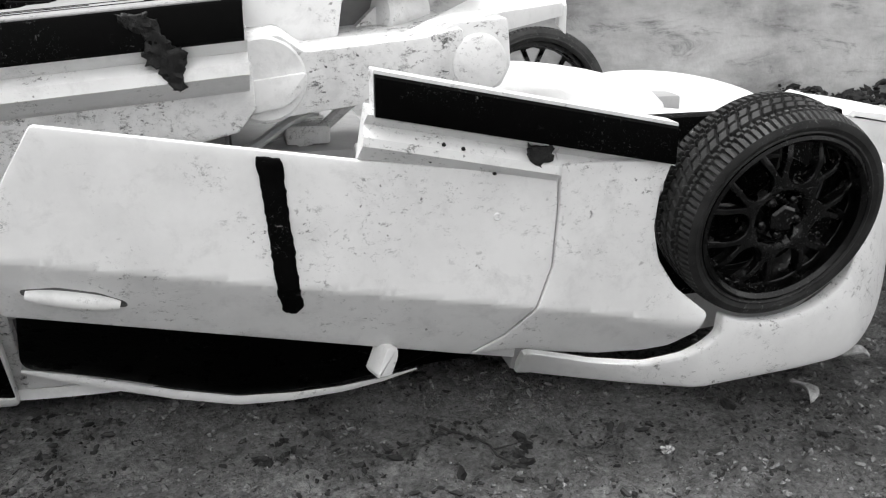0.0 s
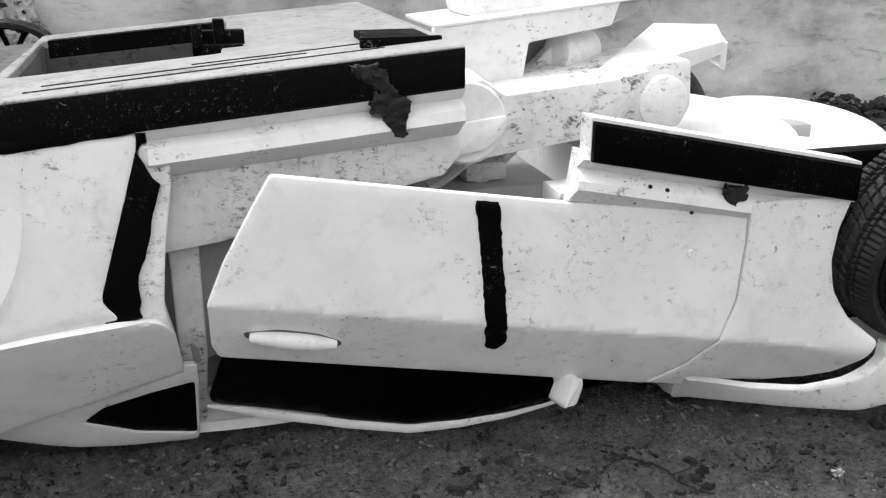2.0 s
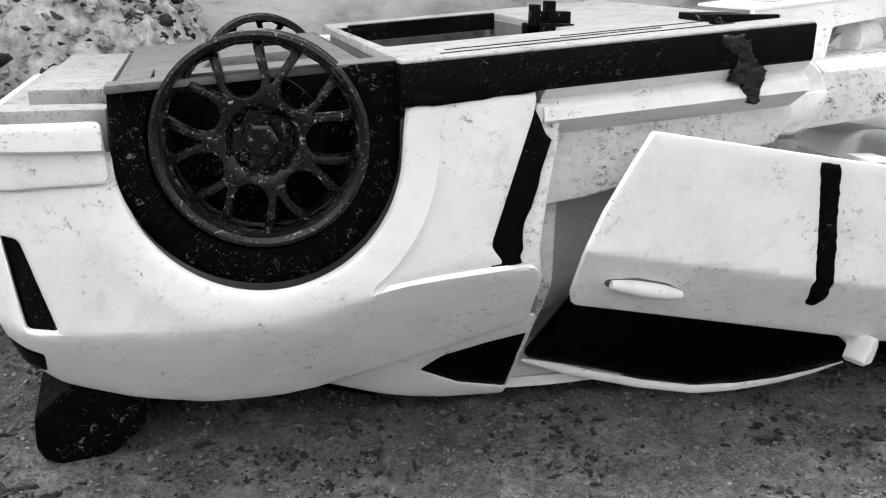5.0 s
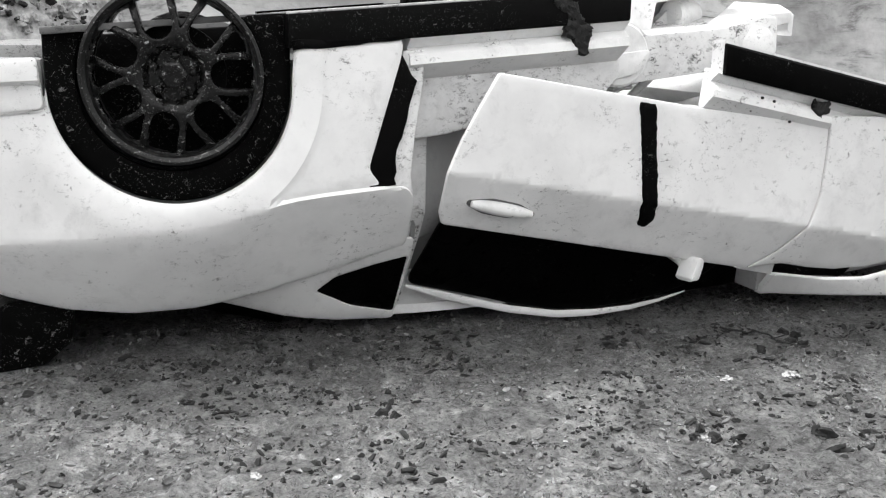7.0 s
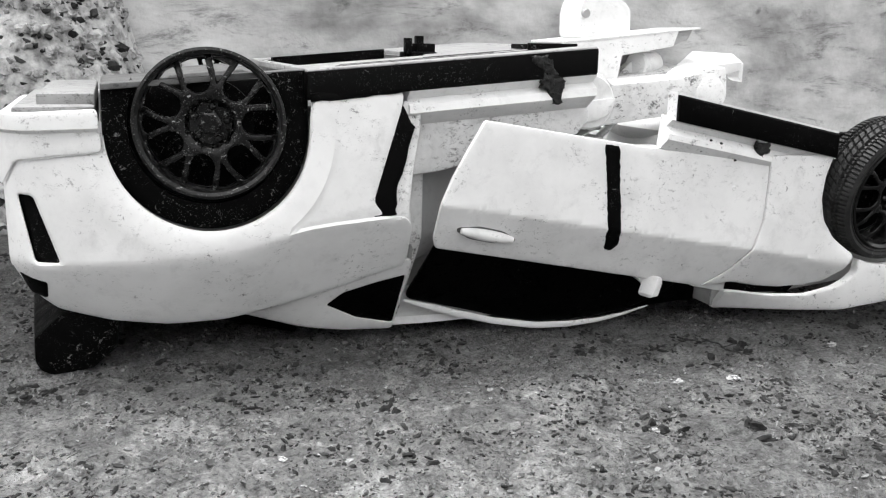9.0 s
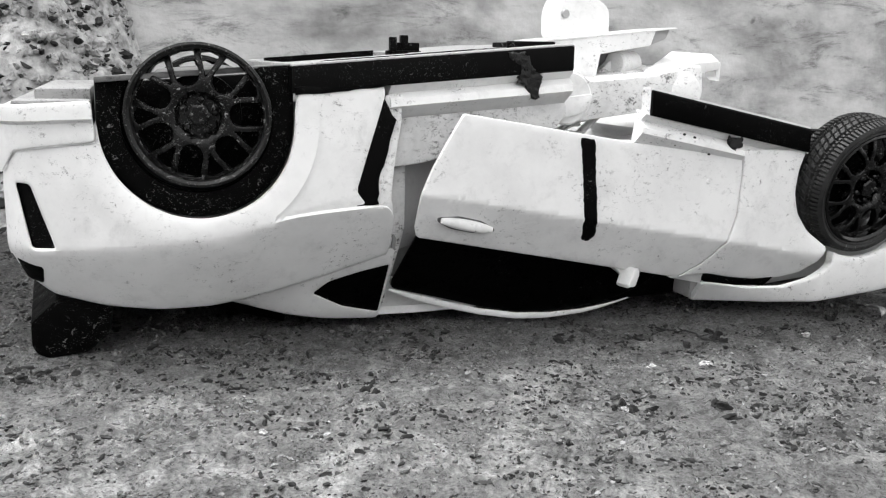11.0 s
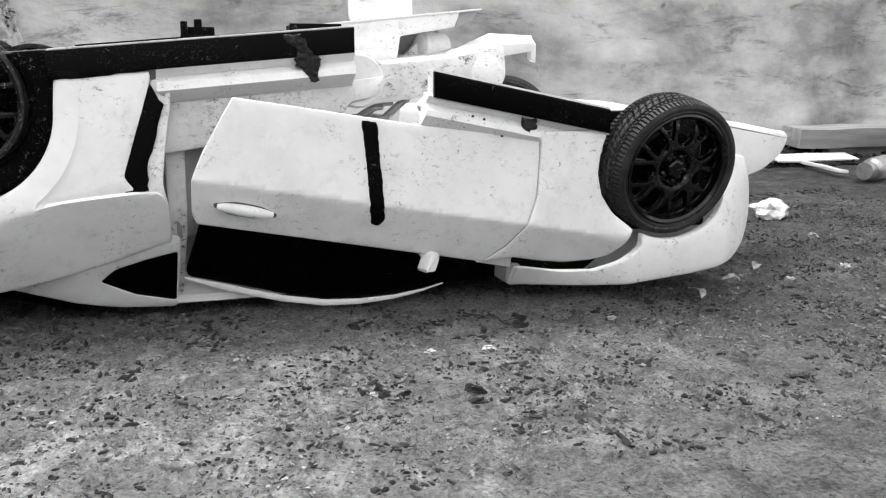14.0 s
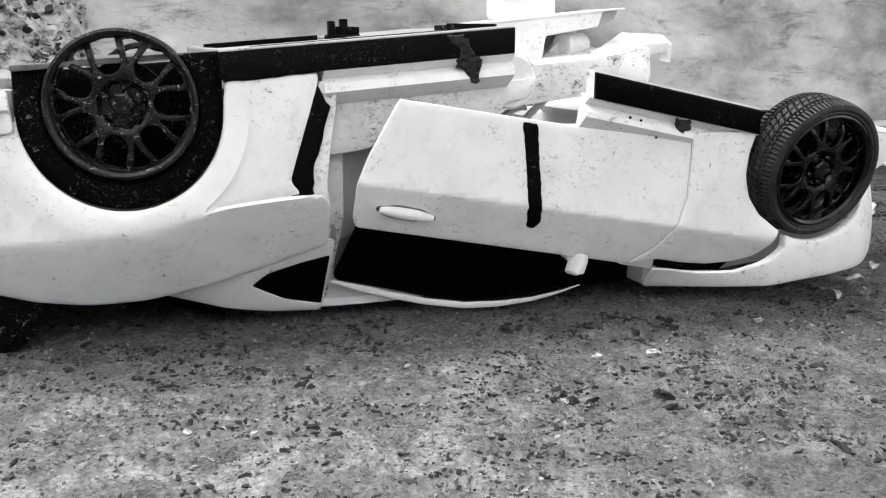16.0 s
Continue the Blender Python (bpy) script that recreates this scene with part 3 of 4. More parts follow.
def roof_mesh():
    bm = bmesh.new()
    nu, nv = 28, 22
    rows = []
    for j in range(nv + 1):
        v = -1 + 2 * j / nv
        row = []
        for i in range(nu + 1):
            u = -1 + 2 * i / nu
            x = -6 + 36 * u
            y = 228 + (38 - 6 * u * u) * v
            z = 0.6 + 3.2 * abs(v) ** 5 + 5.5 * max(0, abs(u) - 0.45) ** 2 * 2.4
            row.append(bm.verts.new((x, y, z)))
        rows.append(row)
    for p, q in zip(rows, rows[1:]):
        for i in range(nu):
            bm.faces.new((p[i], p[i + 1], q[i + 1], q[i]))
    g = bmesh.ops.extrude_face_region(bm, geom=bm.faces[:])
    bmesh.ops.translate(bm, vec=(0, 0, 2.2), verts=[v for v in g["geom"] if isinstance(v, bmesh.types.BMVert)])
    return bm


part("roof", roof_mesh(), WHITE_CLEAN, car)
part("roof_rail", sheet(rounded([(-18.0, 14), (-13, 13), (6, 9), (8, 5.6), (-2, 4.4), (-18.0, 2.9)], 0.8), lambda x, z: 188.5 + (12 - z) * 0.55, 2.5, 2.0, 0.5), WHITE, car)

# door


def door_crease(x):
    return 42.12 - (x + 14) * 0.178


def door_y(x, z):
    c = door_crease(x)
    y = 160 - (x - 20) * 0.025 + (0.012 * (z - c) if z > c else 0.60 * (c - z))
    return y


door_line = [(-4.3, 62.0), (43.2, 54.3), (60, 52), (76.3, 52), (76.5, 45), (75.8, 34), (73.2, 26.5), (69.0, 20.1), (63.2, 15.1), (-13.8, 30.1), (-14.9, 33.0), (-15.0, 42.2), (-12.2, 48.6), (-8.2, 55.6)]
door = part("door", sheet(rounded(door_line, 0.7), door_y, 1.3, 1.6, 0.3, (), [[(-17, door_crease(-17)), (73.5, door_crease(73.5))]]), WHITE, car, "scuffed white plastic door with a black stroke")
part("paint_stroke", sheet(ragged(rounded([(27.2, 55.9), (31.4, 55.4), (31.9, 47), (32.6, 40), (33.0, 34), (33.8, 29.6), (32.4, 27.8), (30.4, 28.3), (29.4, 33), (28.8, 40), (28.3, 47)], 0.8, 3), 0.8, 0.14, 5),
     lambda x, z: door_y(x, z) - 0.4 + 0.14 * noise.noise(Vector((x, 0, z)) * 0.9), 0.7, 0.8, 0.3), BLACK_PAINT, door, "thick brushed black paint stroke")
handle_path = [(-9.0 + 13.8 * s, 0, 35.1 - 3.0 * s) for s in np.linspace(0, 1, 15)]
part("handle", tube([(x, door_y(x, z) - 0.9, z) for x, _, z in handle_path], lambda s: 0.35 + 1.15 * math.sin(math.pi * min(max(s, 0.02), 0.98)) ** 0.4, 12, 0.9), WHITE_CLEAN, door, "white spindle-shaped door handle")
# Flat dark patch paints the thin line of shade round the handle.
part("handle_shade", sheet(rounded([(x + 1.85, z - 1.25) for x, z in ((-11.7, 37.2), (-6, 37.4), (0, 35.9), (4.0, 33.6), (4.0, 32.4), (-2, 32.4), (-8, 33.8), (-11.7, 36.0))], 0.8), lambda x, z: door_y(x, z) - 0.05, 0.6, 1.5, 0.15), DULL, door)
part("screw", moved(lathe([(0.01, -0.15), (0.55, -0.2), (0.9, 0.15), (0.9, 1)], 16), pose(66, door_y(66, 43.6), 43.6)), WHITE, door)


def window_y(x, z):
    return 173.0 + (28.4 - z) * min(0.92, max(0.42, 0.52 + (12 - x) * 0.010))


window_line = [(-12.2, 32), (-16.2, 14.6), (-15.6, 12.3), (0, 8.2), (10, 5.4), (21, 3.5), (31, 3.0), (41, 3.6), (52, 5.6), (60, 9), (66, 14)]
part("door_window", sheet(rounded(window_line, 1.6), window_y, 1.2, 2.5, 0.4), PANE, door, "glossy black door window")
trim_pts = resample([(-16.6, 12.0), (-8, 9.0), (0, 6.5), (10, 3.9), (21, 2.3), (32, 1.7), (42, 2.2), (50, 3.6), (57, 5.6)], 1.5, False)
part("window_trim", tube([(p.x, window_y(p.x, p.y) - 0.3, p.y) for p in trim_pts], lambda s: bend(s, (0, 0.35), (0.12, 1.0), (0.6, 0.95), (0.85, 0.6), (1, 0.2)), 10, 0.6), WHITE, door, "thin white window edging")
mirror = tube([(0.6, 12, 1.6), (0.4, 7, 1.2), (0.1, 3.4, 0.6), (0, 1.6, 0.2), (-0.1, -0.2, -0.2), (-0.2, -1.3, -0.6), (-0.2, -1.8, -0.8)], lambda s: bend(s, (0, 1.2), (0.5, 1.5), (0.64, 2.3), (0.83, 2.3), (0.94, 1.7), (1, 0.9)), 14, 0.8)
wedge = prism(rounded([(-2.6, -3.0), (1.2, -3.3), (3.0, 0.6), (2.8, 3.0), (0.2, 3.2)], 0.9, 3), -2.0, 3.0, 0.8)
part("mirror_stub", joined(moved(mirror, pose(47.2, 168.5, 16.6) @ Matrix.Diagonal((0.6, 1, 0.65, 1))), moved(wedge, pose(47.2, 166.0, 16.5, 0, 0, 18) @ Matrix.Diagonal((0.82, 1, 0.85, 1)))), WHITE_CLEAN, door, "white stub of a broken wing mirror")

# front sill, fender and bumper


def flap_z(x):
    return 68.3 - (x - 46.6) * 0.206


sill_bm = (rocker([(157.6, -6.9), (159.7, -8.6), (157.7, -10.4), (157.5, -11.8), (160.2, -14.3), (162, -14.6), (163, -6.0), (158.4, -6.0)], 43.9, 76, 10, flap_z))
for v in sill_bm.verts:
    if v.co.x < 45:
        v.co.x = 45.8 - (flap_z(45) - v.co.z) * 0.19
part("seam_backing", sheet([(75.2, 52), (77.8, 52), (78.0, 45), (77.2, 34), (74.6, 26), (70.2, 19.2), (64.9, 14.9), (62.6, 15.5), (68.2, 20.8), (72.2, 27), (74.8, 34), (75.5, 45)], lambda x, z: door_y(x, z) + 1.45, 0.5, 2.0, 0.1), BLACK_PLASTIC, car)
front_sill = part("front_sill", sill_bm, WHITE, car, "white plastic front sill with a burn mark")
part("sill_fade", sweep([(157.9, -6.9), (160.0, -8.6), (158.7, -10.6), (158.7, -12.2), (160.2, -14.0), (163, -10), (163, -6.4), (158.4, -6.2)], [(x, 0.8 * (x - 76) / 20, flap_z(x)) for x in np.linspace(76.3, 96, 9)]), WHITE, front_sill)
part("sill_lip", sweep([(157.2, 0.2), (161.5, 0.2), (161.5, -0.5), (157.2, -0.5)], [(x, 0, flap_z(x)) for x in np.linspace(45.6, 96.7, 8)]), WHITE, front_sill)
part("sill_backing", sweep([(157.6, 0.0), (161.8, 0.0), (161.8, -7.2), (157.6, -7.2)], [(x, 0, flap_z(x)) for x in np.linspace(45.5, 96.9, 8)]), WHITE, front_sill)
part("front_stripe", sweep([(156.9, -0.35), (156.6, -0.8), (156.6, -6.4), (156.9, -6.9), (161, -6.9), (161, -0.35)], [(x, 0, flap_z(x)) for x in np.linspace(45.62, 96.5, 10)]), BLACK_PAINT, front_sill, "scratched black side stripe")
part("burn", sheet(ragged([(70.4, 55.8), (74.8, 55.4), (74.5, 52.8), (72.6, 51.6), (71.4, 53.0)], 0.55, 0.5, 22), lambda x, z: 157.4 + 0.5 * noise.noise(Vector((x, 1, z)) * 0.9), 1.6, 0.7, 0.25), BURNT, front_sill, "melted dark burn mark")

for x, d in ((56.6, -9.7), (59.8, -9.9), (54.6, -12.9), (65.4, -13.4)):
    part("pit", moved(lathe([(0.01, -0.06), (0.28, -0.05), (0.36, 0.4)], 9), pose(x, 157.5 + (0.1 if d > -11 else 1.3), flap_z(x) + d)), BURNT, front_sill)

fender_line = [(76.7, 52), (96.6, 51.8), (94.6, 46), (94.0, 40), (95.2, 34), (98.4, 28.8), (104.0, 24.2), (102.4, 19.6), (99.6, 16.0), (95, 14.4), (87.5, 13.8), (80, 14.6), (72, 16.2), (63.6, 15.2), (69.3, 20.0), (73.5, 26.4), (76.1, 34), (76.8, 45)]
part("front_fender", sheet(rounded(fender_line, 0.9), lambda x, z: door_y(x, z) - 0.25 - 0.05 * max(0, x - 84) - 0.22 * max(0, x - 92) * max(0, 1 - abs(z - 23) / 14), 2.2, 1.6, 0.4, (), [[(76.6, door_crease(76.6)), (94, door_crease(94))]]), WHITE, car, "white plastic front wing")
# Black sheet stands in for the shade in the gap above the bumper.
part("bumper_gap_shade", sheet(rounded([(79, 8.5), (76, 17), (90, 17), (106, 24), (108, 16), (100, 8.5)], 1), lambda x, z: 180.0 - 0.25 * max(0, x - 79), 1.5, 3, 0.3), BLACK_PLASTIC, car)
part("wing_wedge", sheet(rounded([(62.3, 14.6), (68.2, 16.4), (73.0, 16.0), (73.0, 12.2)], 0.4), lambda x, z: 168.4 + (15 - z) * 0.3, 2, 1.5, 0.3), WHITE, car)


def nose_y(x, z):
    out = min(1.0, max(0.0, (x - 78) / 28))
    y = 162.5 - 5.5 * out + 0.74 * max(0, 24 - z) * (1 - out) + 0.012 * (z - 18) ** 2 * out
    ramp_x = max(0.0, x - 133)
    return y + 1.5 * ramp_x * ramp_x / (ramp_x + 25)


nose_line = [(75.9, 4.6), (76.2, 11.2), (88, 10.3), (97, 11.0), (103, 13.8), (108.5, 18.4)] + arc(118.5, 42, 22, 244, 368, 20) + [(150, 42), (170, 38), (180, 34), (179, 27), (166, 19.5), (155, 14.6), (142, 11.2), (126, 8.8), (110, 7.4), (95, 5.8)]
part("front_bumper", sheet(rounded(nose_line, 1.0, 3), nose_y, 2.5, 2.0, 0.6), WHITE, car, "white plastic front bumper")
part("bumper_end", prism([(75.0, 5.4), (75.4, 11.0), (80, 10.6), (80, 5.4)], 177.5, 190, 0.6), GREY_AND_SHADED, car)
part("nose_block", prism(rounded([(160, 50.6), (170.5, 49.2), (180, 47.4), (190, 45.2), (189.4, 41.2), (186.4, 36.8), (180, 32.6), (172, 30), (160, 36)], 1.6, 3), 197, 224, 1.8), WHITE_CLEAN, car, "white plastic headlight block")
part("hood", prism(rounded([(64, 40), (66, 54), (92, 55), (130, 50), (150, 44), (152, 18), (140, 10), (96, 6), (80, 8)], 3), 180, 258, 2.0), WHITE_CLEAN, car)


def dome(rx, ry, rz, m):
    bm = bmesh.new()
    bmesh.ops.create_uvsphere(bm, u_segments=32, v_segments=16, radius=1)
    return moved(bm, m @ Matrix.Diagonal((rx, ry, rz, 1)))


part("hood_swell", dome(30, 26, 7, pose(90, 214, 53.5, 0, 4, -12)), WHITE_CLEAN, car)
part("hood_swell", dome(26, 22, 7, pose(132, 226, 48.5, 0, 8, 10)), WHITE_CLEAN, car)
part("hood_window", box(104, 122, 204, 236, 50.8, 54.2, 0.8), GREY_AND_SHADED, car)
part("wheel_well", box(97, 140, 172.5, 177, 20, 56, 1.0), BLACK_PLASTIC, car)

# underside: floor plate with its tray
tray = rounded([(-43, 190), (-9, 190), (-5, 244), (-44, 244)], 1.5)
floor_bm = sheet([(-45.4, 166.4), (27.3, 166.4), (27.3, 256), (-45.4, 256)], lambda x, z: 0.0, 1.6, 3.0, 0.4, [tray])
for v in floor_bm.verts:
    x, d, y = v.co
    v.co = (x, y, sill_z(x) - d)
floor = part("floor_plate", floor_bm, FLOOR_PLASTIC, car, "white plastic underside plate with a tray opening")
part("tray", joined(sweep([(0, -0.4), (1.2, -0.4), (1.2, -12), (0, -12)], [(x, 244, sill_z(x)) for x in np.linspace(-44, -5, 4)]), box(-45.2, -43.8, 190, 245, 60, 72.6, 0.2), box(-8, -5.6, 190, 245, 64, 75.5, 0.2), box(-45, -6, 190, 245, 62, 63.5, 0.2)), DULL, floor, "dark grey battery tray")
part("tray_bar", sweep([(0, 0.6), (3, 0.6), (3, -3), (0, -3)], [(x, 236, sill_z(x)) for x in np.linspace(-42, -8, 4)]), BLACK_PLASTIC, floor)
clip_bm = joined(box(-13.4, -11.6, 196, 198.5, 74.5, 80.6, 0.3), box(-9.6, -7.6, 198.5, 201, 75, 81.2, 0.3), box(-11.8, -4.2, 199, 202, 75, 79.2, 0.3), box(-13.4, -4.6, 196, 202, 74.2, 77.0, 0.3))
part("clip", clip_bm, BLACK_PLASTIC, floor, "small black plastic clip")
for x0, x1, yy in ((-38, 16, 171), (-36, 4, 175.5), (-14, 24, 179.5)):
    part("groove", sweep([(0, 0.10), (0.7, 0.10), (0.7, -0.6), (0, -0.6)], [(x, yy + 0.04 * (x - x0), sill_z(x)) for x in np.linspace(x0, x1, 6)]), BLACK_PLASTIC, floor)
part("hatch", joined(box(14, 25, 176, 190, 78.3, 79.6, 0.3), box(12.4, 26, 174.8, 176, 78.2, 79.9, 0.2)), BLACK_PLASTIC, floor)
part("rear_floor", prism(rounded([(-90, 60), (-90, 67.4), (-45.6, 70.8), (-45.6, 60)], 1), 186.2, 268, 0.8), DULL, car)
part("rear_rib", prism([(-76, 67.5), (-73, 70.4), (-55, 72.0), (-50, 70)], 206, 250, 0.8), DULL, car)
part("tail_ledge", joined(box(-109, -91, 190, 262, 56, 63.8, 1.0), box(-104, -91, 196, 262, 60, 66.4, 0.8)), FLOOR_PLASTIC, car, "soiled grey ledge over the tail")
part("chassis_core", box(-88, 24, 190, 262, 14, 61, 3), GREY_AND_SHADED, car)

# folding arm between the two halves
part("arm", prism(rounded([(26, 71.5), (33, 72.6), (37, 69.6), (57, 71.4), (64, 73), (66, 62.0), (57, 61.6), (29, 58.2), (26, 60)], 1.0), 174.5, 194, 0.7, 1.5), WHITE_DIRTY, car, "white plastic folding arm")
part("arm_boss", moved(lathe([(0.01, -0.2), (6.7, -0.2), (7.3, 0.3), (7.3, 4), (0.01, 4)], 36), pose(30.2, 174.4, 65.2)), WHITE, car)
part("arm_flange", prism(rounded([(27, 65.2), (37.2, 66.4), (36.4, 63.2), (33.4, 60.8), (27, 59.6)], 0.8), 173.2, 176, 0.4), WHITE, car)
part("arm_knuckle", prism(rounded([(59.5, 61.4), (59.8, 71.0), (62, 73.6), (72.5, 74.4), (73.2, 66), (71.2, 62.2)], 1.2), 175.4, 196, 0.6), WHITE, car)
part("pivot", moved(lathe([(0.01, -0.9), (4.4, -0.9), (4.9, -0.6), (5.0, 0.0), (5.0, 12), (0.01, 12)], 48), pose(67.2, 175.2, 66.8, 0, 0, 4)), WHITE_CLEAN, car, "round white pivot pin")


def slab(top, down):
    """A leaning slab from its top corners and its depth below each."""
    bm = bmesh.new()
    a = [bm.verts.new(p) for p in top]
    b = [bm.verts.new((x, y, z - h)) for (x, y, z), h in zip(top, down)]
    n = len(a)
    bm.faces.new(a)
    bm.faces.new(b[::-1])
    for i in range(n):
        bm.faces.new((a[i], b[i], b[(i + 1) % n], a[(i + 1) % n]))
    bmesh.ops.bevel(bm, geom=bm.edges[:], offset=0.5, segments=2, affect="EDGES", profile=0.6)
    return bm


bracket = part("bracket", slab([(56.5, 180, 72.6), (60, 177.2, 73.4), (72, 179, 75.0), (87.6, 189, 75.6), (91.5, 199, 77.8), (77, 199, 78.4)], [2.5, 3.5, 3.6, 2.6, 3.4, 5]), WHITE_CLEAN, car, "white plastic hooked bracket")
part("hook", slab([(87.0, 189.4, 75.0), (88.6, 189.4, 75.2), (91.4, 198.6, 77), (89.8, 198.6, 77)], [4.0, 5.8, 7.4, 6.4]), WHITE_CLEAN, bracket)
part("arm_sleeve", moved(lathe([(0.01, 0), (3.0, 0), (3.6, 0.5), (3.6, 9), (2.4, 10), (0.01, 10)], 28), pose(52.5, 190, 74.4, 0, 20, -62)), WHITE_CLEAN, bracket)
plate = part("plate", sheet(rounded([(27.2, 80.2), (62.5, 84.0), (61.0, 79.6), (44.9, 77.0), (44.0, 71.0), (38.4, 69.2), (33, 71.2), (27.4, 73)], 0.5), lambda x, z: 184.5, 1.8, 2.0, 0.4), WHITE, car, "thin white plastic plate edge")
part("plate_top", prism([(27.2, 80.0), (69.2, 84.5), (69.0, 84.9), (27.2, 80.6)], 184.2, 206, 0.15), WHITE, plate)
# Grey colour paints the shade of the folded white tip.
part("shaded_plate_tip", sheet(rounded([(62.6, 84.0), (68.9, 84.4), (67.2, 81.6), (61.4, 79.8)], 0.4), lambda x, z: 185.2 + (x - 61) * 0.3, 1.2, 2, 0.2), GREY_AND_SHADED, plate)
part("plate_inside", box(44.6, 60, 196, 198, 70, 80, 0.4), GREY_AND_SHADED, plate)
lug = part("lug", prism(rounded([(45, 69), (58.6, 69), (58.0, 78.4), (55.6, 79)], 0.6), 191, 194, 0.3), WHITE_DIRTY, car)
# Black disc paints the shade of the lug's hole; none is cut.
part("lug_hole_shade", moved(lathe([(0.01, 0), (1.3, 0), (1.6, 0.3), (1.6, 2)], 20), pose(54, 190.8, 72.6)), BLACK_PLASTIC, lug)
knob_line = rounded([(34.2, 81), (34.0, 89), (36, 93.4), (40, 94.2), (42.5, 92.6), (46.5, 92.8), (50.4, 90), (50.6, 81)], 2.2, 4)
knob = part("knob", prism(knob_line, 190, 203, 1.6), WHITE_CLEAN, car, "rounded white plastic knob")
# Grey disc paints the shade inside an uncut hole.
part("knob_hole_shade", moved(lathe([(0.01, 0), (1.0, 0), (1.3, 0.5), (1.3, 3)], 16), pose(36, 189.4, 88.0)), GREY_AND_SHADED, knob)
for k, (x, zz) in enumerate(((33, 57), (37, 58))):
    rib_path = [(x + 7 * q, 187 + 4 * k, zz - 3 + 3.4 * math.sin(1.5 * q + 0.2)) for q in np.linspace(-0.9, 1.0, 12)]
    part("rib", tube(rib_path, 0.9, 8, 2.2), WHITE_CLEAN, car)
part("strut", tube([(36.5, 188, 50.4), (40, 189, 53.0), (45, 190, 57.0), (49.5, 191, 60.2)], 1.1, 10), WHITE_DIRTY, car)
part("guide", box(34, 42.2, 187, 199, 51.2, 54.8, 0.7), WHITE_DIRTY, car)
part("inner_block", box(24, 52, 184, 240, 30, 51, 2), GREY_AND_SHADED, car)
part("joint_cover", box(44.8, 50.4, 167.5, 176, 50.0, 53.8, 0.8), WHITE_CLEAN, car)

# the unseen other flank, added against light leaks, and the windscreen close the body


def far_y(x, z):
    return 292 - 0.75 * max(0, 36 - z) - max(0, -70 - x) * 0.35 - max(0, x - 120) * 0.8


part("far_flank", sheet(rounded([(-111, 28), (-108, 60), (-45, 68), (26, 70), (44, 62), (96, 52), (97, 24), (140, 22), (142, 10), (60, 8), (-60, 6)], 3), far_y, 2.0, 5.0, 0.8), WHITE_CLEAN, car)
part("windscreen", prism([(30, 2.2), (34, 7), (66, 16), (86, 14), (88, 6)], 186, 266, 0.8), PANE, car, "black windscreen pressed towards the soil")
part("rear_screen", prism([(-44, 2), (-42, 8), (-92, 22), (-98, 17)], 196, 264, 0.8), PANE, car)

# rear spoiler, under the tail
part("spoiler", moved(prism(rounded([(-8.6, 1.0), (-9.8, 3.4), (-9.6, 9.4), (-3.6, 14.6), (4, 15.6), (10, 12), (9, 5), (3, 0.2), (-6, -0.4)], 0.8, 2), 0, 78, 0.7), pose(-98.2, 187, 0.2, 0, 0, 4)), BLACK_PLASTIC, car, "chipped black plastic spoiler resting on the soil")


# ---- rubble, boards and litter ----
def stone_mesh(r, seed, squash=0.7, sub=2):
    bm = bmesh.new()
    bmesh.ops.create_icosphere(bm, subdivisions=sub, radius=1)
    o = Vector((seed * 3.7, seed * 1.3, seed * 0.7))
    for v in bm.verts:
        k = max(0.35, 1 + 0.6 * noise.noise(v.co * 0.9 + o) + 0.9 * noise.noise(v.co * 2.9 + o))
        v.co = Vector((v.co.x * k * r, v.co.y * k * r * 0.85, v.co.z * k * r * squash))
    return bm


def scatter(name, count, area, sizes, material, seed, label, category, keep=lambda x, y: True, sink=0.25, flat=0.6, base=ground_height, long=1.7, sub=1):
    """Many small bits in one mesh, lying on the soil."""
    rs = random.Random(seed)
    shapes = []
    for k in range(8):
        b = stone_mesh(1, seed + k, flat, sub)
        shapes.append(([v.co.copy() for v in b.verts], [[v.index for v in f.verts] for f in b.faces]))
        b.free()
    vs, fs = [], []
    while count:
        x, y = rs.uniform(area[0], area[1]), rs.uniform(area[2], area[3])
        if not keep(x, y):
            continue
        count -= 1
        s = rs.uniform(*sizes) * rs.choice((0.6, 0.8, 1, 1, 1.5))
        m = Matrix.Translation((x, y, base(x, y) + s * flat * (1 - 2 * sink) * 0.5)) @ Euler((rs.uniform(-0.4, 0.4), rs.uniform(-0.4, 0.4), rs.uniform(0, 6.3))).to_matrix().to_4x4() @ Matrix.Diagonal((s * rs.uniform(0.8, long), s * rs.uniform(0.6, 1), s, 1))
        sv, sf = rs.choice(shapes)
        n0 = len(vs)
        vs += [(m @ v) * MM for v in sv]
        fs += [[n0 + i for i in f] for f in sf]
    me = bpy.data.meshes.new(name)
    me.from_pydata(vs, [], fs)
    me.materials.append(material)
    return tagged(new(name, me), label, category, kind="stuff")


def patchy(seed, cut):
    return lambda x, y: noise.noise(Vector((x * 0.045, y * 0.06, seed))) + 0.5 * noise.noise(Vector((x * 0.2, y * 0.2, seed))) > cut


scatter("soil_crumbs", 34000, (-175, 330, 70, 330), (0.14, 0.52), CRUMB, 11, "crumbs of grey soil", "soil", patchy(2, -0.12), flat=0.75, long=1.5)
scatter("dark_crumbs", 16000, (-175, 330, 70, 330), (0.13, 0.6), CLOD, 13, "dark crumbs of soil and bark", "soil", patchy(5, 0.06), flat=0.75, long=2.0)
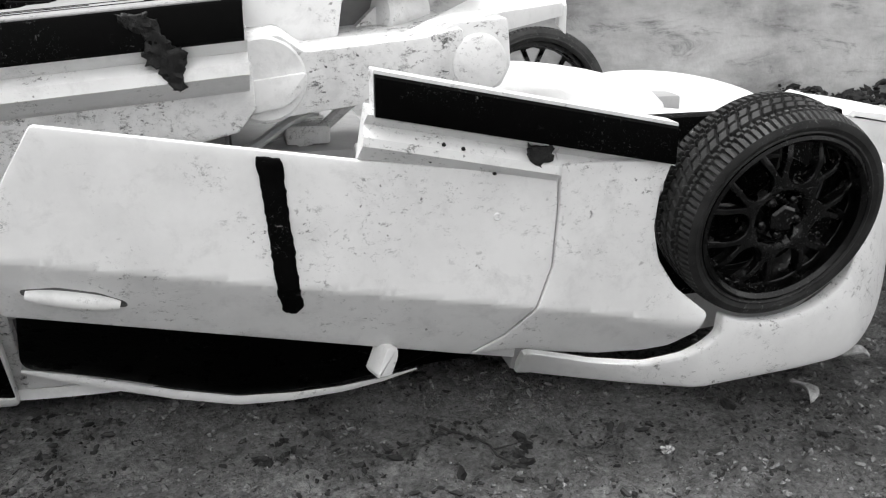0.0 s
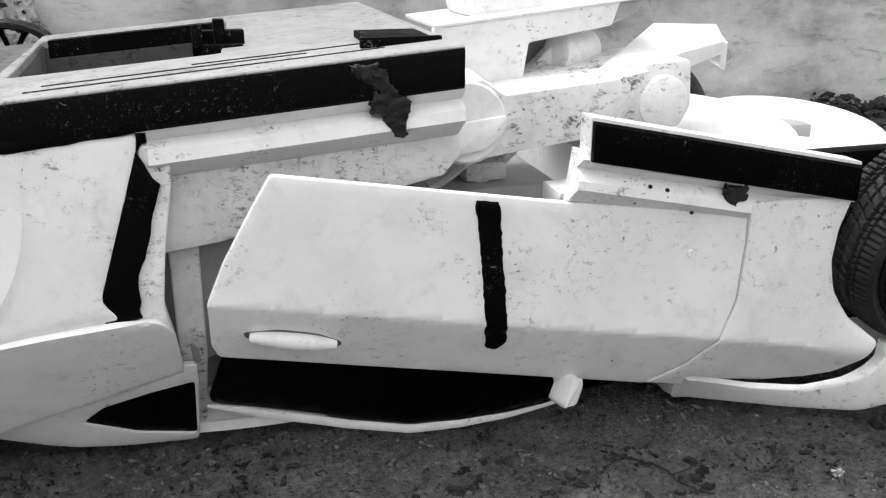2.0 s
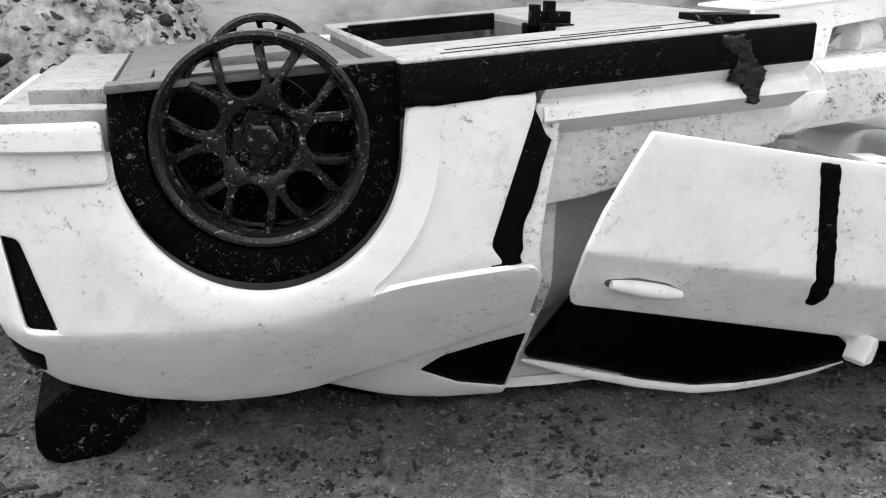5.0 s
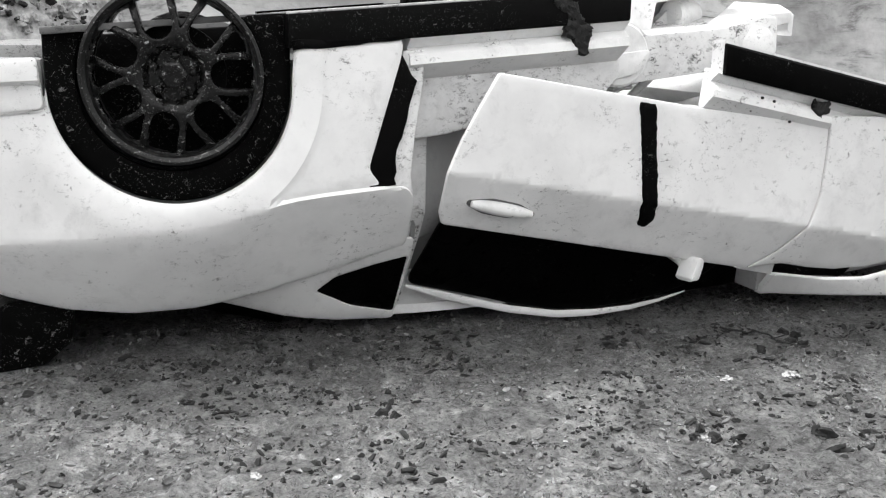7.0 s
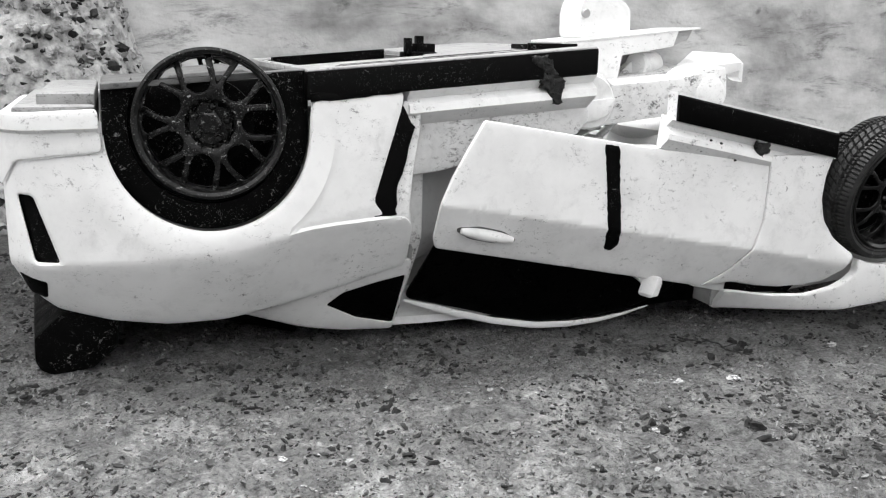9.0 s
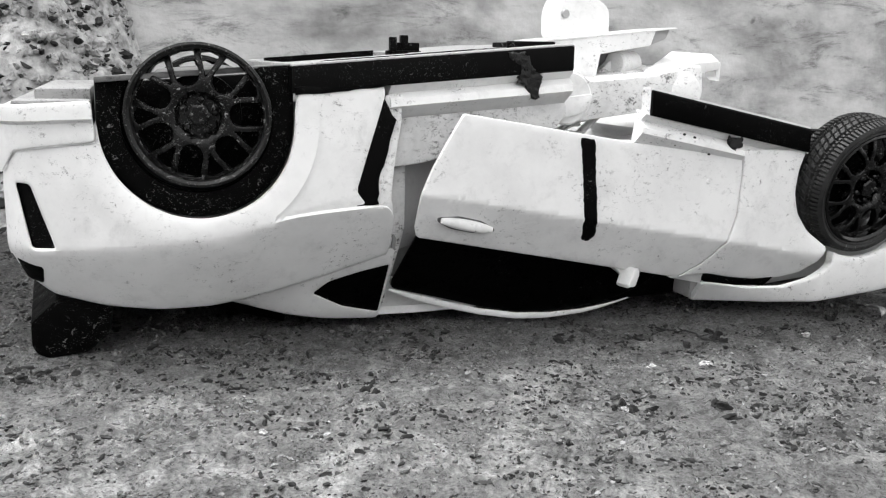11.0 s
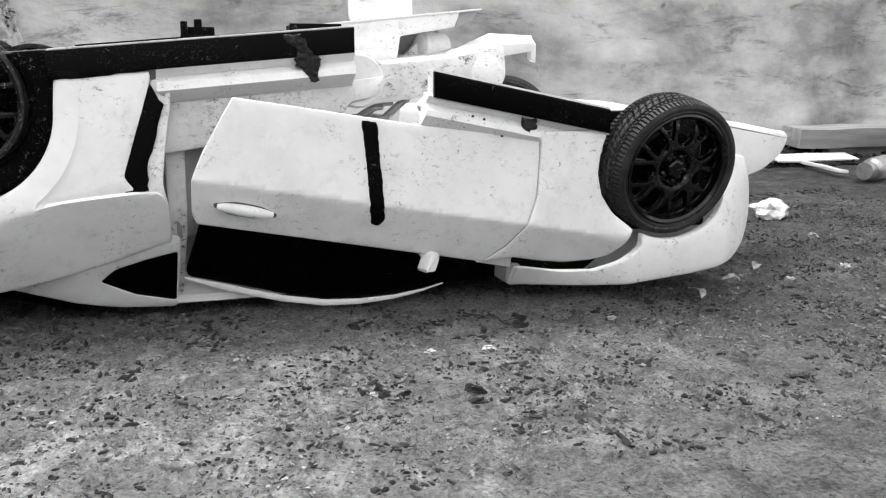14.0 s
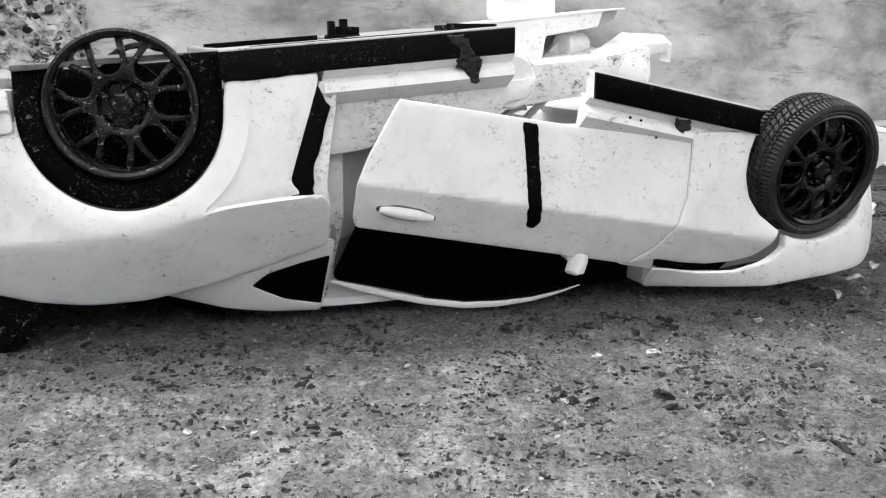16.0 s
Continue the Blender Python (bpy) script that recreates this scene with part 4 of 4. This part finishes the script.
scatter("bark_chips", 170, (-170, 330, 70, 330), (0.35, 0.75), CLOD, 17, "flat dark chips of bark and crust", "bark", flat=0.6, long=2.0, sub=2)
for k, (cx, cy, many, far) in enumerate(((65, 157, 30, 7), (31, 167, 22, 6.5), (114, 163, 9, 2.2), (-36, 146, 16, 6.0), (45, 108, 20, 8.0), (-105, 176, 30, 9.0), (20, 118, 16, 7.0))):
    scatter("bark_crumbs", many, (cx - far, cx + far, cy - far * 0.7, cy + far * 0.7), (0.35, 0.95), CLOD, 130 + k, "small heap of dark bark crumbs on the soil", "bark", patchy(7, -0.1), flat=0.8, long=1.8, sub=2)
scatter("grit", 260, (-175, 330, 70, 340), (0.12, 0.26), GRIT, 23, "pale grit scattered over the soil", "gravel")
scatter("soil_flakes", 500, (-175, 30, 70, 165), (0.2, 0.6), FLAKE, 29, "pale crumbs of dry crust on the soil", "soil", patchy(9, 0.1), flat=0.5, long=1.5)


def single(name, x, y, r, material, seed, label, category, squash=0.6, group=""):
    bm = moved(stone_mesh(r, seed, squash, 3), Matrix.Translation((x, y, ground_height(x, y) + r * squash * 0.55)))
    return tagged(part(name, bm, material), label, category, group)


for k, (x, y, r) in enumerate(((53.2, 136.2, 1.3), (38.4, 137.5, 1.1), (150, 190, 1.3), (203.8, 180, 1.9), (-59.7, 125.8, 0.9), (17.8, 115.4, 1.2), (175, 172, 1.4), (230, 226, 2.2), (96, 150, 1.0))):
    single("pebble", x, y, r, STONE, 40 + k, "small pale pebble lying on the soil", "pebble", group="pebbles on the soil")


def leaf_mesh(length, width, curl):
    bm = bmesh.new()
    rows = []
    for i in range(11):
        s = i / 10
        w = width * math.sin(math.pi * s) ** 0.7 * (0.55 + 0.45 * (1 - s)) + 0.05
        rows.append([bm.verts.new((w * u, length * (s - 0.5), curl * (u * u) * w + 0.8 * math.sin(s * 5) + 0.4 * u)) for u in (-1, -0.5, 0, 0.5, 1)])
    for p, q in zip(rows, rows[1:]):
        for i in range(4):
            bm.faces.new((p[i], p[i + 1], q[i + 1], q[i]))
    g = bmesh.ops.extrude_face_region(bm, geom=bm.faces[:])
    bmesh.ops.translate(bm, vec=(0, 0, 0.25), verts=[v for v in g["geom"] if isinstance(v, bmesh.types.BMVert)])
    return bm


tagged(part("dry_leaf", moved(leaf_mesh(6.8, 2.0, 0.6), pose(131, 161.6, 1.9, 24, 30, 16)), LEAF), "curled dry leaf lying on the soil", "leaf")
for k, (x, y, a) in enumerate(((172, 186, 120), (153, 174.5, 70))):
    tagged(part("dry_leaf", moved(leaf_mesh(6, 2.0, 0.3), pose(x, y, 1.2, 12, 8, a)), LEAF), "small flat dry leaf on the soil", "leaf")


def twig(pts, r, label):
    path = resample([Vector(p) for p in pts], 2.0, False)
    path = [(p.x + 0.6 * noise.noise(p * 0.4), p.y + 0.6 * noise.noise(p * 0.3 + Vector((9, 0, 0))), ground_height(p.x, p.y) + r * 0.8 + p.z) for p in path]
    tagged(part("twig", tube(path, lambda s: r * (1.05 - 0.5 * s), 7), BARK), label, "twig")


twig([(58, 168, 0), (61.5, 164.5, 0.3), (64, 160, 0.5), (67, 154.5, 0.3), (70, 150, 0)], 0.26, "thin dark twig lying on the soil")
twig([(62, 160, 0), (66, 158.5, 0.3), (70.5, 159, 0)], 0.2, "short dark twig lying on the soil")


def heap_height(x, y):
    rise = max(0.0, min(1.0, (y - 372) / 60)) * max(0.0, min(1.0, (-52 - x) / 40))
    return 165 * rise * (0.8 + 0.5 * noise.noise(Vector((x * 0.02, y * 0.02, 4)))) - 2


def heap_mesh():
    bm = bmesh.new()
    xs, ys = np.arange(-330, -44, 2.2), np.arange(362, 451, 2.2)
    rows = [[bm.verts.new((x, y, heap_height(x, y) + 5 * abs(noise.noise(Vector((x, y, 0)) * 0.05)) + 4 * noise.noise(Vector((x, y, 3)) * 0.13) + 2 * noise.noise(Vector((x, y, 5)) * 0.33))) for x in xs] for y in ys]
    for p, q in zip(rows, rows[1:]):
        for i in range(len(xs) - 1):
            bm.faces.new((p[i], p[i + 1], q[i + 1], q[i]))
    g = bmesh.ops.extrude_face_region(bm, geom=bm.faces[:])
    for v in g["geom"]:
        if isinstance(v, bmesh.types.BMVert):
            v.co.z = -4
    return bm


tagged(part("earth_bank", heap_mesh(), RUBBLE), "bank of grey earth against the wall", "earth", kind="stuff")
scatter("rubble", 6000, (-330, -52, 366, 450), (0.6, 2.2), RUBBLE, 71, "broken grey rubble over the bank by the wall", "rubble", base=heap_height, flat=0.8, sink=0.5, sub=2)
# Dark clods stand in for the shaded hollows between the stones.
scatter("rubble_gap_shade", 1500, (-330, -52, 366, 450), (1.0, 3.2), CLOD, 77, "dark clods standing in for shaded gaps among the rubble", "rubble", base=heap_height, flat=0.6)


def board(x, y, z, length, width, thick, rz, ry, rx, label, material=WOOD):
    bm = box(-length / 2, length / 2, -width / 2, width / 2, -thick / 2, thick / 2, min(1.0, thick * 0.3))
    bmesh.ops.subdivide_edges(bm, edges=[e for e in bm.edges if e.calc_length() > length * 0.5], cuts=14)
    for v in bm.verts:
        v.co += Vector((0, 0.8 * noise.noise(v.co * 0.05), 1.2 * noise.noise(Vector((v.co.x * 0.03, 3, 1)))))
    tagged(part("board", moved(bm, pose(x, y, z, rx, ry, rz)), material), label, "board", "boards by the wall")


board(570, 441, 4.5, 300, 12, 7, 0.5, 0.2, 0, "weathered grey board lying by the wall")
board(560, 434, 15.5, 340, 20, 13, -1, 0.4, 4, "weathered grey board on another board")
board(377, 395, 3.2, 70, 5, 2, 75, 1, 4, "thin pale stick lying on the soil", PAPER)
board(396, 421, 4.6, 74, 13, 1.2, 8, 1.5, 14, "pale strip of card lying on the soil", PAPER)
scatter("wall_litter", 2200, (150, 620, 412, 450), (0.6, 2.8), CLOD, 91, "dark clods and scraps along the foot of the wall", "debris", base=lambda x, y: max(0.0, y - 425) * 0.55 * (0.6 + 0.5 * noise.noise(Vector((x * 0.03, 2, 5)))), flat=0.5, sink=0.1)


def crumpled(x, y, r, seed, label):
    bm = bmesh.new()
    bmesh.ops.create_icosphere(bm, subdivisions=3, radius=1)
    for v in bm.verts:
        k = 1 + 0.5 * noise.noise(v.co * 1.7 + Vector((seed, 0, 0))) + 0.3 * abs(noise.noise(v.co * 4 + Vector((0, seed, 0))))
        v.co = Vector((v.co.x * k * r * 1.4, v.co.y * k * r, v.co.z * k * r * 0.7))
    tagged(part("paper_scrap", moved(bm, Matrix.Translation((x, y, r * 0.6))), PAPER, None, "", 8), label, "paper")


crumpled(241, 267, 6, 3, "crumpled white paper scrap on the soil")
bottle = new("bottle")
bottle.location = (0.385, 0.35, 0.0)
tagged(bottle, "small silver bottle lying on the soil", "bottle")
turned = pose(362, 340, 7, 0, 8, -64) @ Matrix.Scale(0.62, 4)
part("bottle_body", moved(lathe([(0.01, 12), (6, 12), (10.5, 17), (11, 22), (11, 75), (9, 78), (0.01, 78)], 40), turned), METAL, bottle)
part("cap", moved(lathe([(0.01, 0), (7.6, 0), (8.2, 1), (8.2, 11), (6, 12), (0.01, 12)], 32), turned), METAL, bottle, "ribbed pale cap")
